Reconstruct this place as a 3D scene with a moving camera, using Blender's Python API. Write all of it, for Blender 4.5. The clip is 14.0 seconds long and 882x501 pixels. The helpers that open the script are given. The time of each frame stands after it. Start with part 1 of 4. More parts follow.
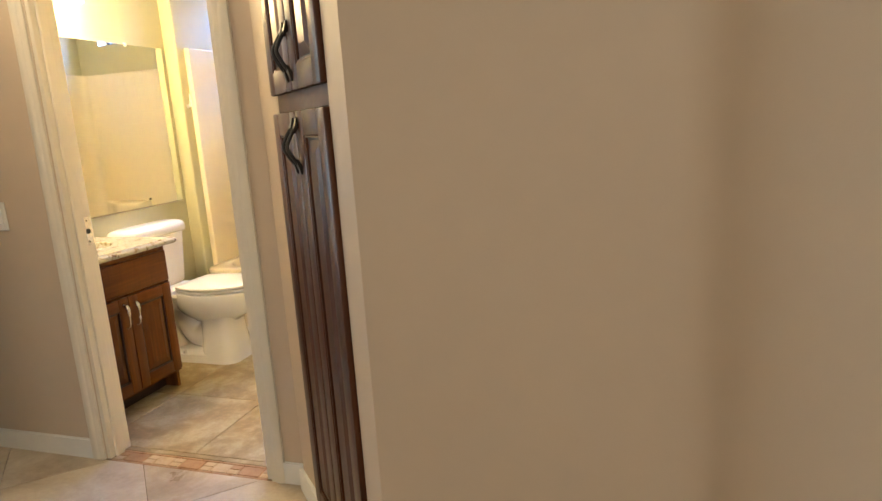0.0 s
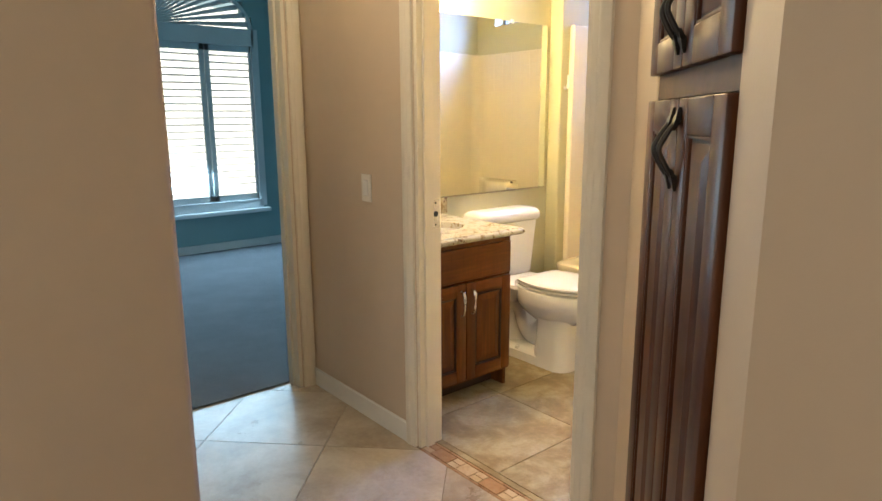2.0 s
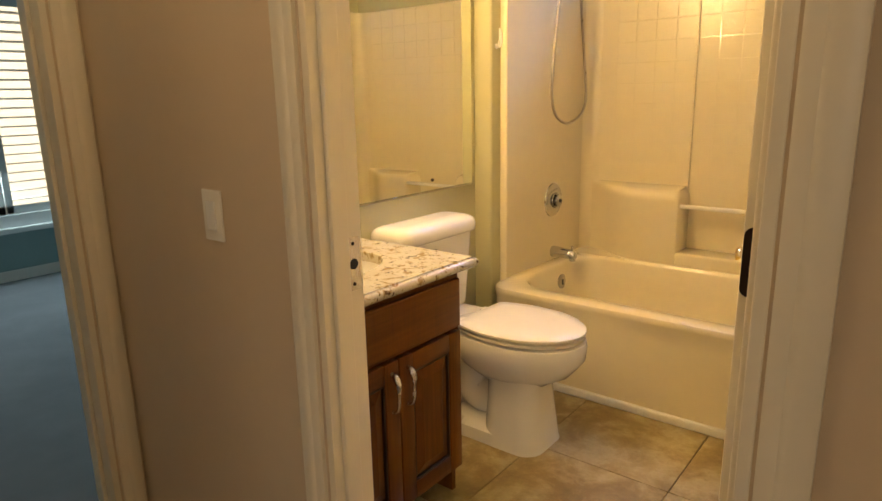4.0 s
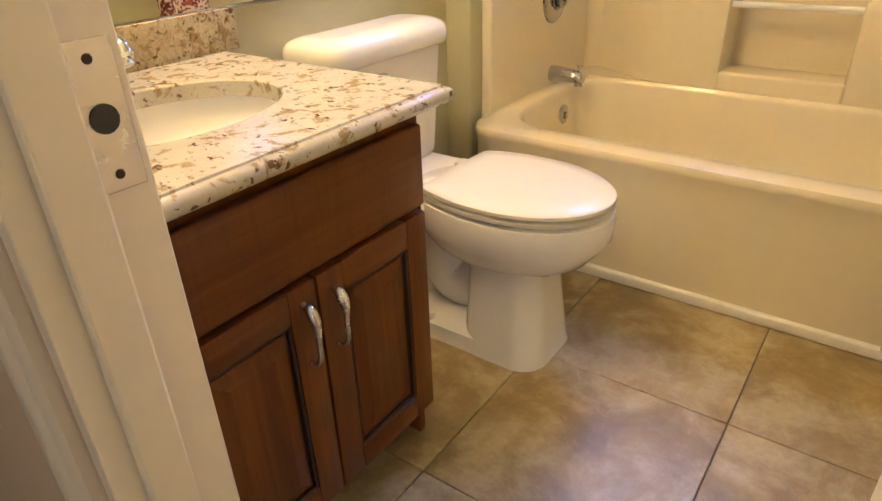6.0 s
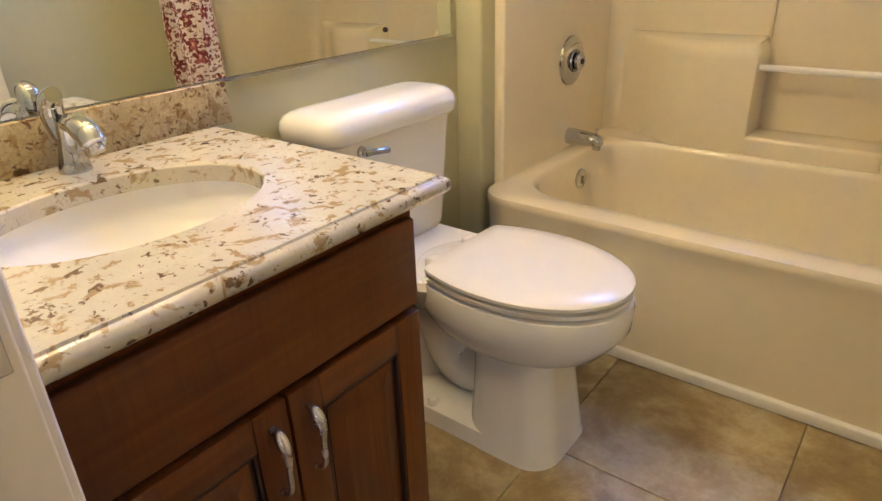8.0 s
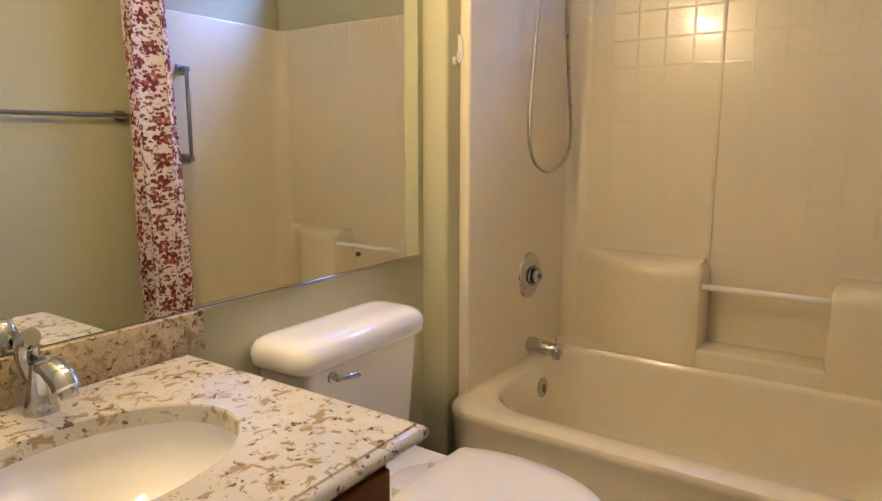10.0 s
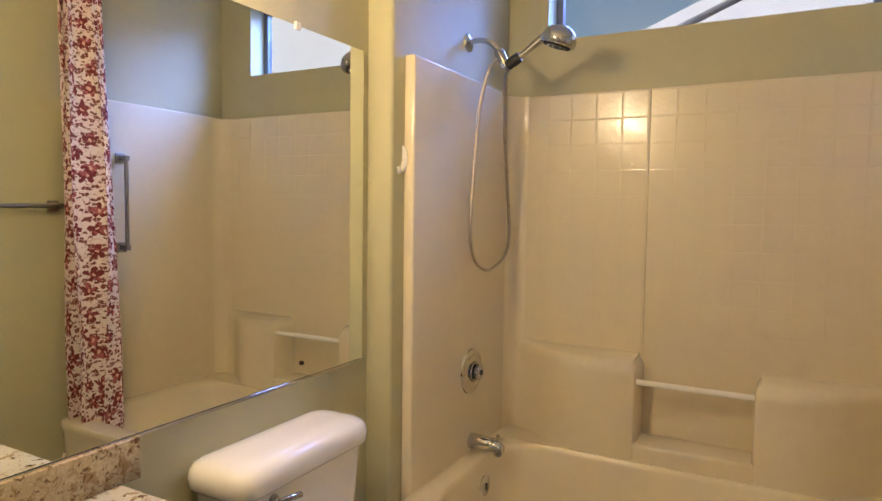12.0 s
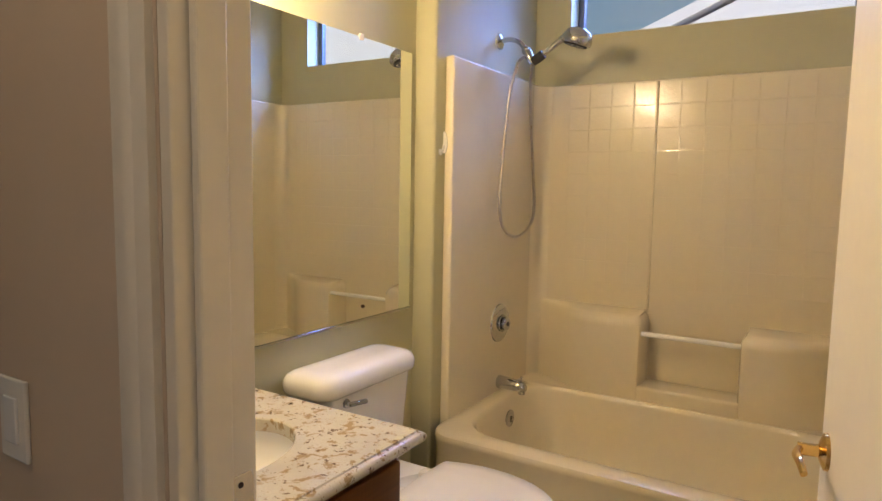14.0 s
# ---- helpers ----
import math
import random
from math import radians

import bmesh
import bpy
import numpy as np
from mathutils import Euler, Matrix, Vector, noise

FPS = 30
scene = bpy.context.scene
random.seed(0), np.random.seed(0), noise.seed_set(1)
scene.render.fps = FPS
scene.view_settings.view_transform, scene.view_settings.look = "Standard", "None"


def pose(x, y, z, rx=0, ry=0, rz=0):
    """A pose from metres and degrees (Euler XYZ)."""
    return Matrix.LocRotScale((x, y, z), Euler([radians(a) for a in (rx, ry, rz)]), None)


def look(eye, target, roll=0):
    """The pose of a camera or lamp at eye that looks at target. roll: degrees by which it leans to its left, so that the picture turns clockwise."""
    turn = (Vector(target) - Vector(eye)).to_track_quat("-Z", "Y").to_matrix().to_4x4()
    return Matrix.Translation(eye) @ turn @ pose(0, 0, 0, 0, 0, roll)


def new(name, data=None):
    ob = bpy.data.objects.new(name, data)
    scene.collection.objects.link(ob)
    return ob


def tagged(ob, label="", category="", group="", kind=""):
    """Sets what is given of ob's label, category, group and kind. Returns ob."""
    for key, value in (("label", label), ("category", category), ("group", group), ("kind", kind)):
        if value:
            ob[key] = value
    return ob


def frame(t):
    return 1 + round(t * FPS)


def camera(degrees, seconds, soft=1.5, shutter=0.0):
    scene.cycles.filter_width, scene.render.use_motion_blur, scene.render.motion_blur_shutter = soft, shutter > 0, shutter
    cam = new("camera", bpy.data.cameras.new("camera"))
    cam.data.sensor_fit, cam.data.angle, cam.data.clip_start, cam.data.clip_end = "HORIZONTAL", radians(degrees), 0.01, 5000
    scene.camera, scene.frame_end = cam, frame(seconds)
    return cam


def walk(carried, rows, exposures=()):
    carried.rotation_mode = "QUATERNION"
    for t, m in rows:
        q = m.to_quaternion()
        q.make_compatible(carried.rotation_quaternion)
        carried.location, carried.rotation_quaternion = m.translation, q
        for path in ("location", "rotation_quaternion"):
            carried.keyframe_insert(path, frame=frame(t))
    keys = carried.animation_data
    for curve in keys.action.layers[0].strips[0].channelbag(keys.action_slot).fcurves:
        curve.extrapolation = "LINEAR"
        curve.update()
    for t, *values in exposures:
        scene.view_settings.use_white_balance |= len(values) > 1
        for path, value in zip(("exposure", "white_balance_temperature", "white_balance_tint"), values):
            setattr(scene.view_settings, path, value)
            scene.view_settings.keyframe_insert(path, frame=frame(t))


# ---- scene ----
cam = camera(69.2, 14.0)
PATH = [
    (0, (2.982, -0.598, 1.31), (2.368, 1.263, 0.906), -3.7),
    (0.5, (2.973, -0.458, 1.297), (2.013, 1.247, 0.885), -1.6),
    (1, (2.958, -0.333, 1.32), (1.589, 1.064, 0.902), -0.3),
    (1.5, (2.914, -0.267, 1.334), (1.408, 0.979, 0.913), -0.9),
    (2, (2.735, -0.16, 1.321), (1.228, 1.089, 0.913), -0.3),
    (2.2, (2.636, -0.11, 1.329), (1.138, 1.158, 0.941), -0.3),
    (4.3, (1.656, 0.669, 1.257), (0.482, 2.208, 0.752), -1.0),
    (4.5, (1.601, 0.774, 1.238), (0.428, 2.283, 0.651), -0.9),
    (5, (1.498, 0.928, 1.187), (0.364, 2.346, 0.349), -0.8),
    (5.5, (1.357, 1.057, 1.106), (0.283, 2.467, 0.181), -1.4),
    (6, (1.302, 1.161, 1.088), (0.262, 2.569, 0.121), -2.0),
    (6.5, (1.272, 1.253, 1.086), (0.232, 2.644, 0.095), -1.5),
    (7, (1.253, 1.284, 1.09), (0.177, 2.655, 0.108), -2.1),
    (7.5, (1.249, 1.301, 1.106), (0.146, 2.678, 0.164), -2.2),
    (8, (1.249, 1.311, 1.125), (0.123, 2.726, 0.271), -2.1),
    (8.5, (1.245, 1.305, 1.171), (0.083, 2.768, 0.458), -2.0),
    (8.7, (1.251, 1.3, 1.181), (0.069, 2.777, 0.53), -1.6),
    (10.8, (1.203, 1.287, 1.311), (0.174, 2.989, 1.102), 0.2),
    (11, (1.209, 1.286, 1.332), (0.188, 2.996, 1.145), 0.4),
    (11.5, (1.22, 1.281, 1.367), (0.256, 3.027, 1.219), 0.8),
    (12, (1.218, 1.261, 1.371), (0.268, 3.016, 1.241), 0.8),
    (12.5, (1.208, 1.216, 1.375), (0.254, 2.969, 1.246), 0.8),
    (13, (1.212, 1.123, 1.363), (0.263, 2.879, 1.231), 0.7),
    (13.5, (1.275, 1.001, 1.358), (0.334, 2.76, 1.222), 0.8),
    (14, (1.431, 0.876, 1.361), (0.392, 2.573, 1.161), 1.0),
]
EXPOSURES = [(0, 0.95, 6450, 2), (1.0, 0.85, 6300, 1), (2.0, 0.82, 6350, 2), (4.3, 0.14, 8700, 8), (5.0, 0.27, 8300, 10), (5.5, 0.44, 7000, 8), (6.0, 0.42, 6600, 7), (7.0, 0.32, 6100, 7), (8.5, 0.06, 5650, 6), (11, -0.30, 5950, 11), (12.5, -0.29, 5900, 10), (14, -0.31, 6000, 9)]
walk(cam, [(t, look(eye, target, roll)) for t, eye, target, roll in PATH], EXPOSURES)

# ---- world, sun and lamps ----
world = bpy.data.worlds.new("world")
scene.world = world
world.use_nodes = True
_wn = world.node_tree
_sky = _wn.nodes.new("ShaderNodeTexSky")
_sky.sky_type = "NISHITA"
_sky.sun_disc = False
_sky.dust_density = 5.0
_sky.air_density = 1.4
_sky.sun_elevation = radians(45)
_sky.sun_rotation = radians(132)
_wn.links.new(_sky.outputs[0], _wn.nodes["Background"].inputs[0])
_wn.nodes["Background"].inputs[1].default_value = 0.15

sun = new("sun", bpy.data.lights.new("sun", "SUN"))
sun.data.energy, sun.data.angle, sun.data.color = 5.0, radians(0.5), (1.0, 0.95, 0.87)
sun.matrix_world = look((0, 0, 0), (math.cos(radians(45)) * -math.sin(radians(132)), -math.cos(radians(132)) * math.cos(radians(45)), -math.sin(radians(45))))


def area(name, eye, target, sx, sy, power, colour):
    lamp = new(name, bpy.data.lights.new(name, "AREA"))
    lamp.data.shape, lamp.data.size, lamp.data.size_y = "RECTANGLE", sx, sy
    lamp.data.energy, lamp.data.color = power, colour
    lamp.matrix_world = look(eye, target)
    return lamp


def bulb(name, place, power, colour, radius=0.05):
    lamp = new(name, bpy.data.lights.new(name, "POINT"))
    lamp.data.energy, lamp.data.color, lamp.data.shadow_soft_size = power, colour, radius
    lamp.location = place
    return lamp


WARM = (1.0, 0.69, 0.37)
area("bath_window_light", (0.65, 4.65, 2.85), (1.2, 3.45, 1.7), 1.3, 0.6, 160, (0.24, 0.38, 1.0))
area("bedroom_window_light", (-3.5, 1.9, 1.3), (-1.5, 1.4, 0.6), 1.7, 1.5, 55, (0.5, 0.75, 1.0))
# the hall panel is an added fill before a windowless wall, brightening the west wall
area("hall_fill_panel", (3.72, -2.2, 1.5), (1.2, -0.2, 1.2), 1.5, 1.4, 30, (0.96, 0.90, 0.84))
for _i, _y in enumerate((1.62, 1.86, 2.10)):
    bulb("vanity_bulb", (0.22, _y, 2.01), 16.5, WARM, 0.045)
# weak warm fill added behind the camera; no fixture belongs to it
bulb("hall_warm_fill", (2.5, -1.9, 2.3), 1.5, (1.0, 0.72, 0.45), 0.1)
# unseen point light added to lift the corridor walls
bulb("corridor_fill", (0.9, 0.8, 2.33), 9.5, (1.0, 0.80, 0.56), 0.1)


# ---- materials ----
def nodes_of(name):
    m = bpy.data.materials.new(name)
    m.use_nodes = True
    t = m.node_tree
    return m, t, t.nodes["Principled BSDF"]


def add(t, kind, **inputs):
    n = t.nodes.new(kind)
    for key, value in inputs.items():
        n.inputs[key.replace("_", " ")].default_value = value
    return n


def rgba(c):
    return (c[0], c[1], c[2], 1)


def ramp(t, source, stops):
    r = t.nodes.new("ShaderNodeValToRGB")
    while len(r.color_ramp.elements) < len(stops):
        r.color_ramp.elements.new(0.5)
    for e, (p, c) in zip(r.color_ramp.elements, stops):
        e.position, e.color = p, rgba(c) if not isinstance(c, (int, float)) else (c, c, c, 1)
    t.links.new(source, r.inputs[0])
    return r.outputs[0]


def mixed(t, fac, a, b, blend="MIX"):
    n = t.nodes.new("ShaderNodeMix")
    n.data_type, n.blend_type = "RGBA", blend
    for sock, value in ((n.inputs[0], fac), (n.inputs[6], a), (n.inputs[7], b)):
        if isinstance(value, bpy.types.NodeSocket):
            t.links.new(value, sock)
        elif isinstance(value, (int, float)):
            sock.default_value = value
        else:
            sock.default_value = rgba(value)
    return n.outputs[2]


def noise_of(t, coords, scale, detail=4, rough=0.55, distortion=0.0, stretch=None):
    if stretch:
        mp = t.nodes.new("ShaderNodeMapping")
        mp.inputs["Scale"].default_value = stretch
        t.links.new(coords, mp.inputs[0])
        coords = mp.outputs[0]
    n = add(t, "ShaderNodeTexNoise", Scale=scale, Detail=detail, Roughness=rough, Distortion=distortion)
    t.links.new(coords, n.inputs["Vector"])
    return n.outputs[0]


def bumped(t, bsdf, height, strength, distance=0.002):
    b = add(t, "ShaderNodeBump", Strength=strength, Distance=distance)
    t.links.new(height, b.inputs["Height"])
    t.links.new(b.outputs[0], bsdf.inputs["Normal"])


def plain(name, c1, c2, rough=0.5, metal=0.0, scale=3.0, bump=0.0, bscale=250.0, coat=0.0, distance=0.001, rvar=0.06):
    m, t, b = nodes_of(name)
    co = t.nodes.new("ShaderNodeTexCoord").outputs["Object"]
    big = noise_of(t, co, scale, 5)
    fine = noise_of(t, co, scale * 14, 3)
    col = mixed(t, ramp(t, big, [(0.3, 0.0), (0.7, 1.0)]), c1, c2)
    col = mixed(t, ramp(t, fine, [(0.35, 0.0), (0.75, 0.25)]), col, tuple(v * 0.88 for v in c1))
    t.links.new(col, b.inputs["Base Color"])
    t.links.new(ramp(t, big, [(0.2, max(rough - rvar, 0.02)), (0.8, rough + rvar)]), b.inputs["Roughness"])
    b.inputs["Metallic"].default_value = metal
    b.inputs["Coat Weight"].default_value = coat
    b.inputs["Coat Roughness"].default_value = 0.08
    if bump:
        bumped(t, b, noise_of(t, co, bscale, 3), bump, distance)
    return m


def wood(name, light, dark, grain=(1.0, 1.0, 0.07), rough=0.32):
    m, t, b = nodes_of(name)
    tc = t.nodes.new("ShaderNodeTexCoord").outputs["Object"]
    inf = t.nodes.new("ShaderNodeObjectInfo")
    shift = t.nodes.new("ShaderNodeVectorMath")
    shift.operation = "ADD"
    t.links.new(tc, shift.inputs[0])
    t.links.new(inf.outputs["Random"], shift.inputs[1])
    co = shift.outputs[0]
    a = noise_of(t, co, 26, 6, 0.6, 1.2, grain)
    c = noise_of(t, co, 4, 4, 0.6, 0.3, (1, 1, 0.4))
    f = noise_of(t, co, 160, 2, 0.5, 0.0, (1, 1, 0.05))
    col = mixed(t, ramp(t, a, [(0.35, 0.0), (0.68, 1.0)]), light, dark)
    col = mixed(t, ramp(t, c, [(0.35, 0.0), (0.7, 0.6)]), col, tuple(v * 0.72 for v in dark))
    col = mixed(t, ramp(t, f, [(0.45, 0.0), (0.7, 0.25)]), col, tuple(v * 0.55 for v in dark))
    t.links.new(col, b.inputs["Base Color"])
    t.links.new(ramp(t, c, [(0.2, rough - 0.05), (0.8, rough + 0.08)]), b.inputs["Roughness"])
    b.inputs["Specular IOR Level"].default_value = 0.25
    b.inputs["Coat Weight"].default_value = 0.06
    b.inputs["Coat Roughness"].default_value = 0.25
    bumped(t, b, f, 0.08, 0.0005)
    return m


def stone_tile(name, a, b2, vein, rough=0.35, scale=3.2):
    m, t, b = nodes_of(name)
    geo = t.nodes.new("ShaderNodeNewGeometry").outputs["Position"]
    inf = t.nodes.new("ShaderNodeObjectInfo").outputs["Random"]
    mul = t.nodes.new("ShaderNodeMath")
    mul.operation = "MULTIPLY"
    mul.inputs[1].default_value = 40.0
    t.links.new(inf, mul.inputs[0])
    shift = t.nodes.new("ShaderNodeVectorMath")
    t.links.new(geo, shift.inputs[0])
    t.links.new(mul.outputs[0], shift.inputs[1])
    co = shift.outputs[0]
    n1 = noise_of(t, co, scale, 7, 0.62, 0.5)
    n2 = noise_of(t, co, scale * 1.6, 9, 0.70, 0.3)
    n3 = noise_of(t, co, scale * 22, 4, 0.6, 0.4)
    col = mixed(t, ramp(t, n1, [(0.32, 0.0), (0.66, 1.0)]), a, b2)
    col = mixed(t, ramp(t, n2, [(0.46, 0.0), (0.60, 0.60), (0.78, 0.35)]), col, vein)
    col = mixed(t, ramp(t, n2, [(0.28, 0.7), (0.46, 0.0)]), col, tuple(v * 0.55 for v in a))
    col = mixed(t, ramp(t, n3, [(0.4, 0.0), (0.75, 0.4)]), col, tuple(v * 0.8 for v in b2))
    t.links.new(col, b.inputs["Base Color"])
    t.links.new(ramp(t, n1, [(0.2, rough - 0.08), (0.8, rough + 0.12)]), b.inputs["Roughness"])
    bumped(t, b, n2, 0.25, 0.002)
    return m


def granite(name):
    """Cream ground with grey clouds, ochre patches and small dark brown flecks."""
    m, t, b = nodes_of(name)
    co = t.nodes.new("ShaderNodeTexCoord").outputs["Object"]
    cloud = noise_of(t, co, 8, 6, 0.6, 0.5)
    ochre = noise_of(t, co, 30, 6, 0.62, 0.5)
    fleck = noise_of(t, co, 52, 5, 0.6, 0.4)
    small = noise_of(t, co, 95, 4, 0.6, 0.3)
    fine = noise_of(t, co, 190, 3, 0.5)
    col = mixed(t, ramp(t, cloud, [(0.35, 0.0), (0.65, 1.0)]), (0.56, 0.525, 0.42), (0.47, 0.435, 0.345))
    col = mixed(t, ramp(t, fine, [(0.42, 0.0), (0.62, 0.5)]), col, (0.46, 0.43, 0.35))
    col = mixed(t, ramp(t, ochre, [(0.55, 0.0), (0.60, 0.85)]), col, (0.27, 0.185, 0.075))
    col = mixed(t, ramp(t, small, [(0.65, 0.0), (0.70, 0.85)]), col, (0.20, 0.13, 0.05))
    col = mixed(t, ramp(t, fleck, [(0.605, 0.0), (0.64, 0.94)]), col, (0.10, 0.055, 0.022))
    t.links.new(col, b.inputs["Base Color"])
    b.inputs["Roughness"].default_value = 0.16
    bumped(t, b, fine, 0.05, 0.0004)
    return m


def granite_dense(name):
    """Olive tan ground crowded with brown clots and near-black grains."""
    m, t, b = nodes_of(name)
    co = t.nodes.new("ShaderNodeTexCoord").outputs["Object"]
    cloud = noise_of(t, co, 11, 6, 0.6, 0.6)
    brown = noise_of(t, co, 42, 6, 0.65, 0.5)
    clot = noise_of(t, co, 30, 5, 0.6, 0.6)
    grain = noise_of(t, co, 85, 5, 0.6, 0.3)
    fine = noise_of(t, co, 170, 3, 0.5)
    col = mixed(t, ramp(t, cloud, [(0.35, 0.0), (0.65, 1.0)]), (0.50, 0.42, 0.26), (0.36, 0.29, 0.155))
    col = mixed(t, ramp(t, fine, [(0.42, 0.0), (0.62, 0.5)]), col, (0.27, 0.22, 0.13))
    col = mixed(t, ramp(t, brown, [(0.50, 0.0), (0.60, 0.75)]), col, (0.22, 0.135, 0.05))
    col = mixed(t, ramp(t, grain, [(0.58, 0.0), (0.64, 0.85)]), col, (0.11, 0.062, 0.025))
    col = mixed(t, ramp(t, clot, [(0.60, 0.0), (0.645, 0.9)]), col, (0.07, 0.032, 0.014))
    t.links.new(col, b.inputs["Base Color"])
    b.inputs["Roughness"].default_value = 0.2
    return m


def curtain_cloth(name):
    m, t, b = nodes_of(name)
    raw = t.nodes.new("ShaderNodeUVMap").outputs[0]
    wob = add(t, "ShaderNodeTexNoise", Scale=34.0, Detail=3.0, Roughness=0.5)
    t.links.new(raw, wob.inputs["Vector"])
    cen = t.nodes.new("ShaderNodeVectorMath")
    cen.operation = "SUBTRACT"
    cen.inputs[1].default_value = (0.5, 0.5, 0.5)
    t.links.new(wob.outputs["Color"], cen.inputs[0])
    mul = t.nodes.new("ShaderNodeVectorMath")
    mul.operation = "MULTIPLY_ADD"
    mul.inputs[1].default_value = (0.035, 0.035, 0.0)
    t.links.new(cen.outputs[0], mul.inputs[0])
    t.links.new(raw, mul.inputs[2])
    uv = mul.outputs[0]

    def math(op, a, c=0.0):
        n = t.nodes.new("ShaderNodeMath")
        n.operation = op
        for s, v in ((n.inputs[0], a), (n.inputs[1], c)):
            if isinstance(v, bpy.types.NodeSocket):
                t.links.new(v, s)
            else:
                s.default_value = v
        return n.outputs[0]

    def motif(scale, inner, outer, petals, jitter, depth):
        v = t.nodes.new("ShaderNodeTexVoronoi")
        v.voronoi_dimensions = "2D"
        v.inputs["Scale"].default_value = scale
        v.inputs["Randomness"].default_value = jitter
        t.links.new(uv, v.inputs["Vector"])
        sc = t.nodes.new("ShaderNodeVectorMath")
        sc.operation = "SCALE"
        sc.inputs["Scale"].default_value = scale
        t.links.new(uv, sc.inputs[0])
        d = t.nodes.new("ShaderNodeVectorMath")
        d.operation = "SUBTRACT"
        t.links.new(uv, d.inputs[0])
        t.links.new(v.outputs["Position"], d.inputs[1])
        s = t.nodes.new("ShaderNodeSeparateXYZ")
        t.links.new(d.outputs[0], s.inputs[0])
        ang = math("ARCTAN2", s.outputs[0], s.outputs[1])
        wave = math("ABSOLUTE", math("SINE", math("MULTIPLY", ang, petals)))
        edge = math("ADD", outer, math("MULTIPLY", wave, depth))
        return v.outputs["Distance"], math("LESS_THAN", v.outputs["Distance"], edge), math("LESS_THAN", v.outputs["Distance"], inner)

    nz = noise_of(t, uv, 30, 2)
    d1, big, core = motif(10.5, 0.07, 0.14, 2.5, 0.75, 0.22)
    d2, small, score = motif(21.0, 0.05, 0.07, 1.0, 0.9, 0.22)
    d3, leaf, _ = motif(38.0, 0.05, 0.06, 1.0, 1.0, 0.24)
    vines = ramp(t, noise_of(t, uv, 21, 1, 0.4, 1.4), [(0.475, 0.0), (0.49, 1.0), (0.50, 1.0), (0.515, 0.0)])
    cloth = mixed(t, noise_of(t, uv, 6, 3), (0.78, 0.66, 0.64), (0.82, 0.71, 0.68))
    col = mixed(t, math("MULTIPLY", vines, 0.8), cloth, (0.30, 0.09, 0.07))
    col = mixed(t, leaf, col, (0.17, 0.055, 0.045))
    col = mixed(t, small, col, (0.20, 0.055, 0.05))
    col = mixed(t, score, col, (0.66, 0.45, 0.36))
    ring = math("MULTIPLY", big, math("GREATER_THAN", nz, 0.44))
    col = mixed(t, big, col, (0.36, 0.10, 0.11))
    col = mixed(t, ring, col, (0.17, 0.022, 0.028))
    col = mixed(t, core, col, (0.70, 0.42, 0.34))
    t.links.new(col, b.inputs["Base Color"])
    b.inputs["Roughness"].default_value = 0.85
    bumped(t, b, noise_of(t, uv, 700, 2), 0.2, 0.0005)
    return m


def glow(name, colour, strength):
    m, t, b = nodes_of(name)
    b.inputs["Base Color"].default_value = rgba(colour)
    b.inputs["Emission Color"].default_value = rgba(colour)
    b.inputs["Emission Strength"].default_value = strength
    return m


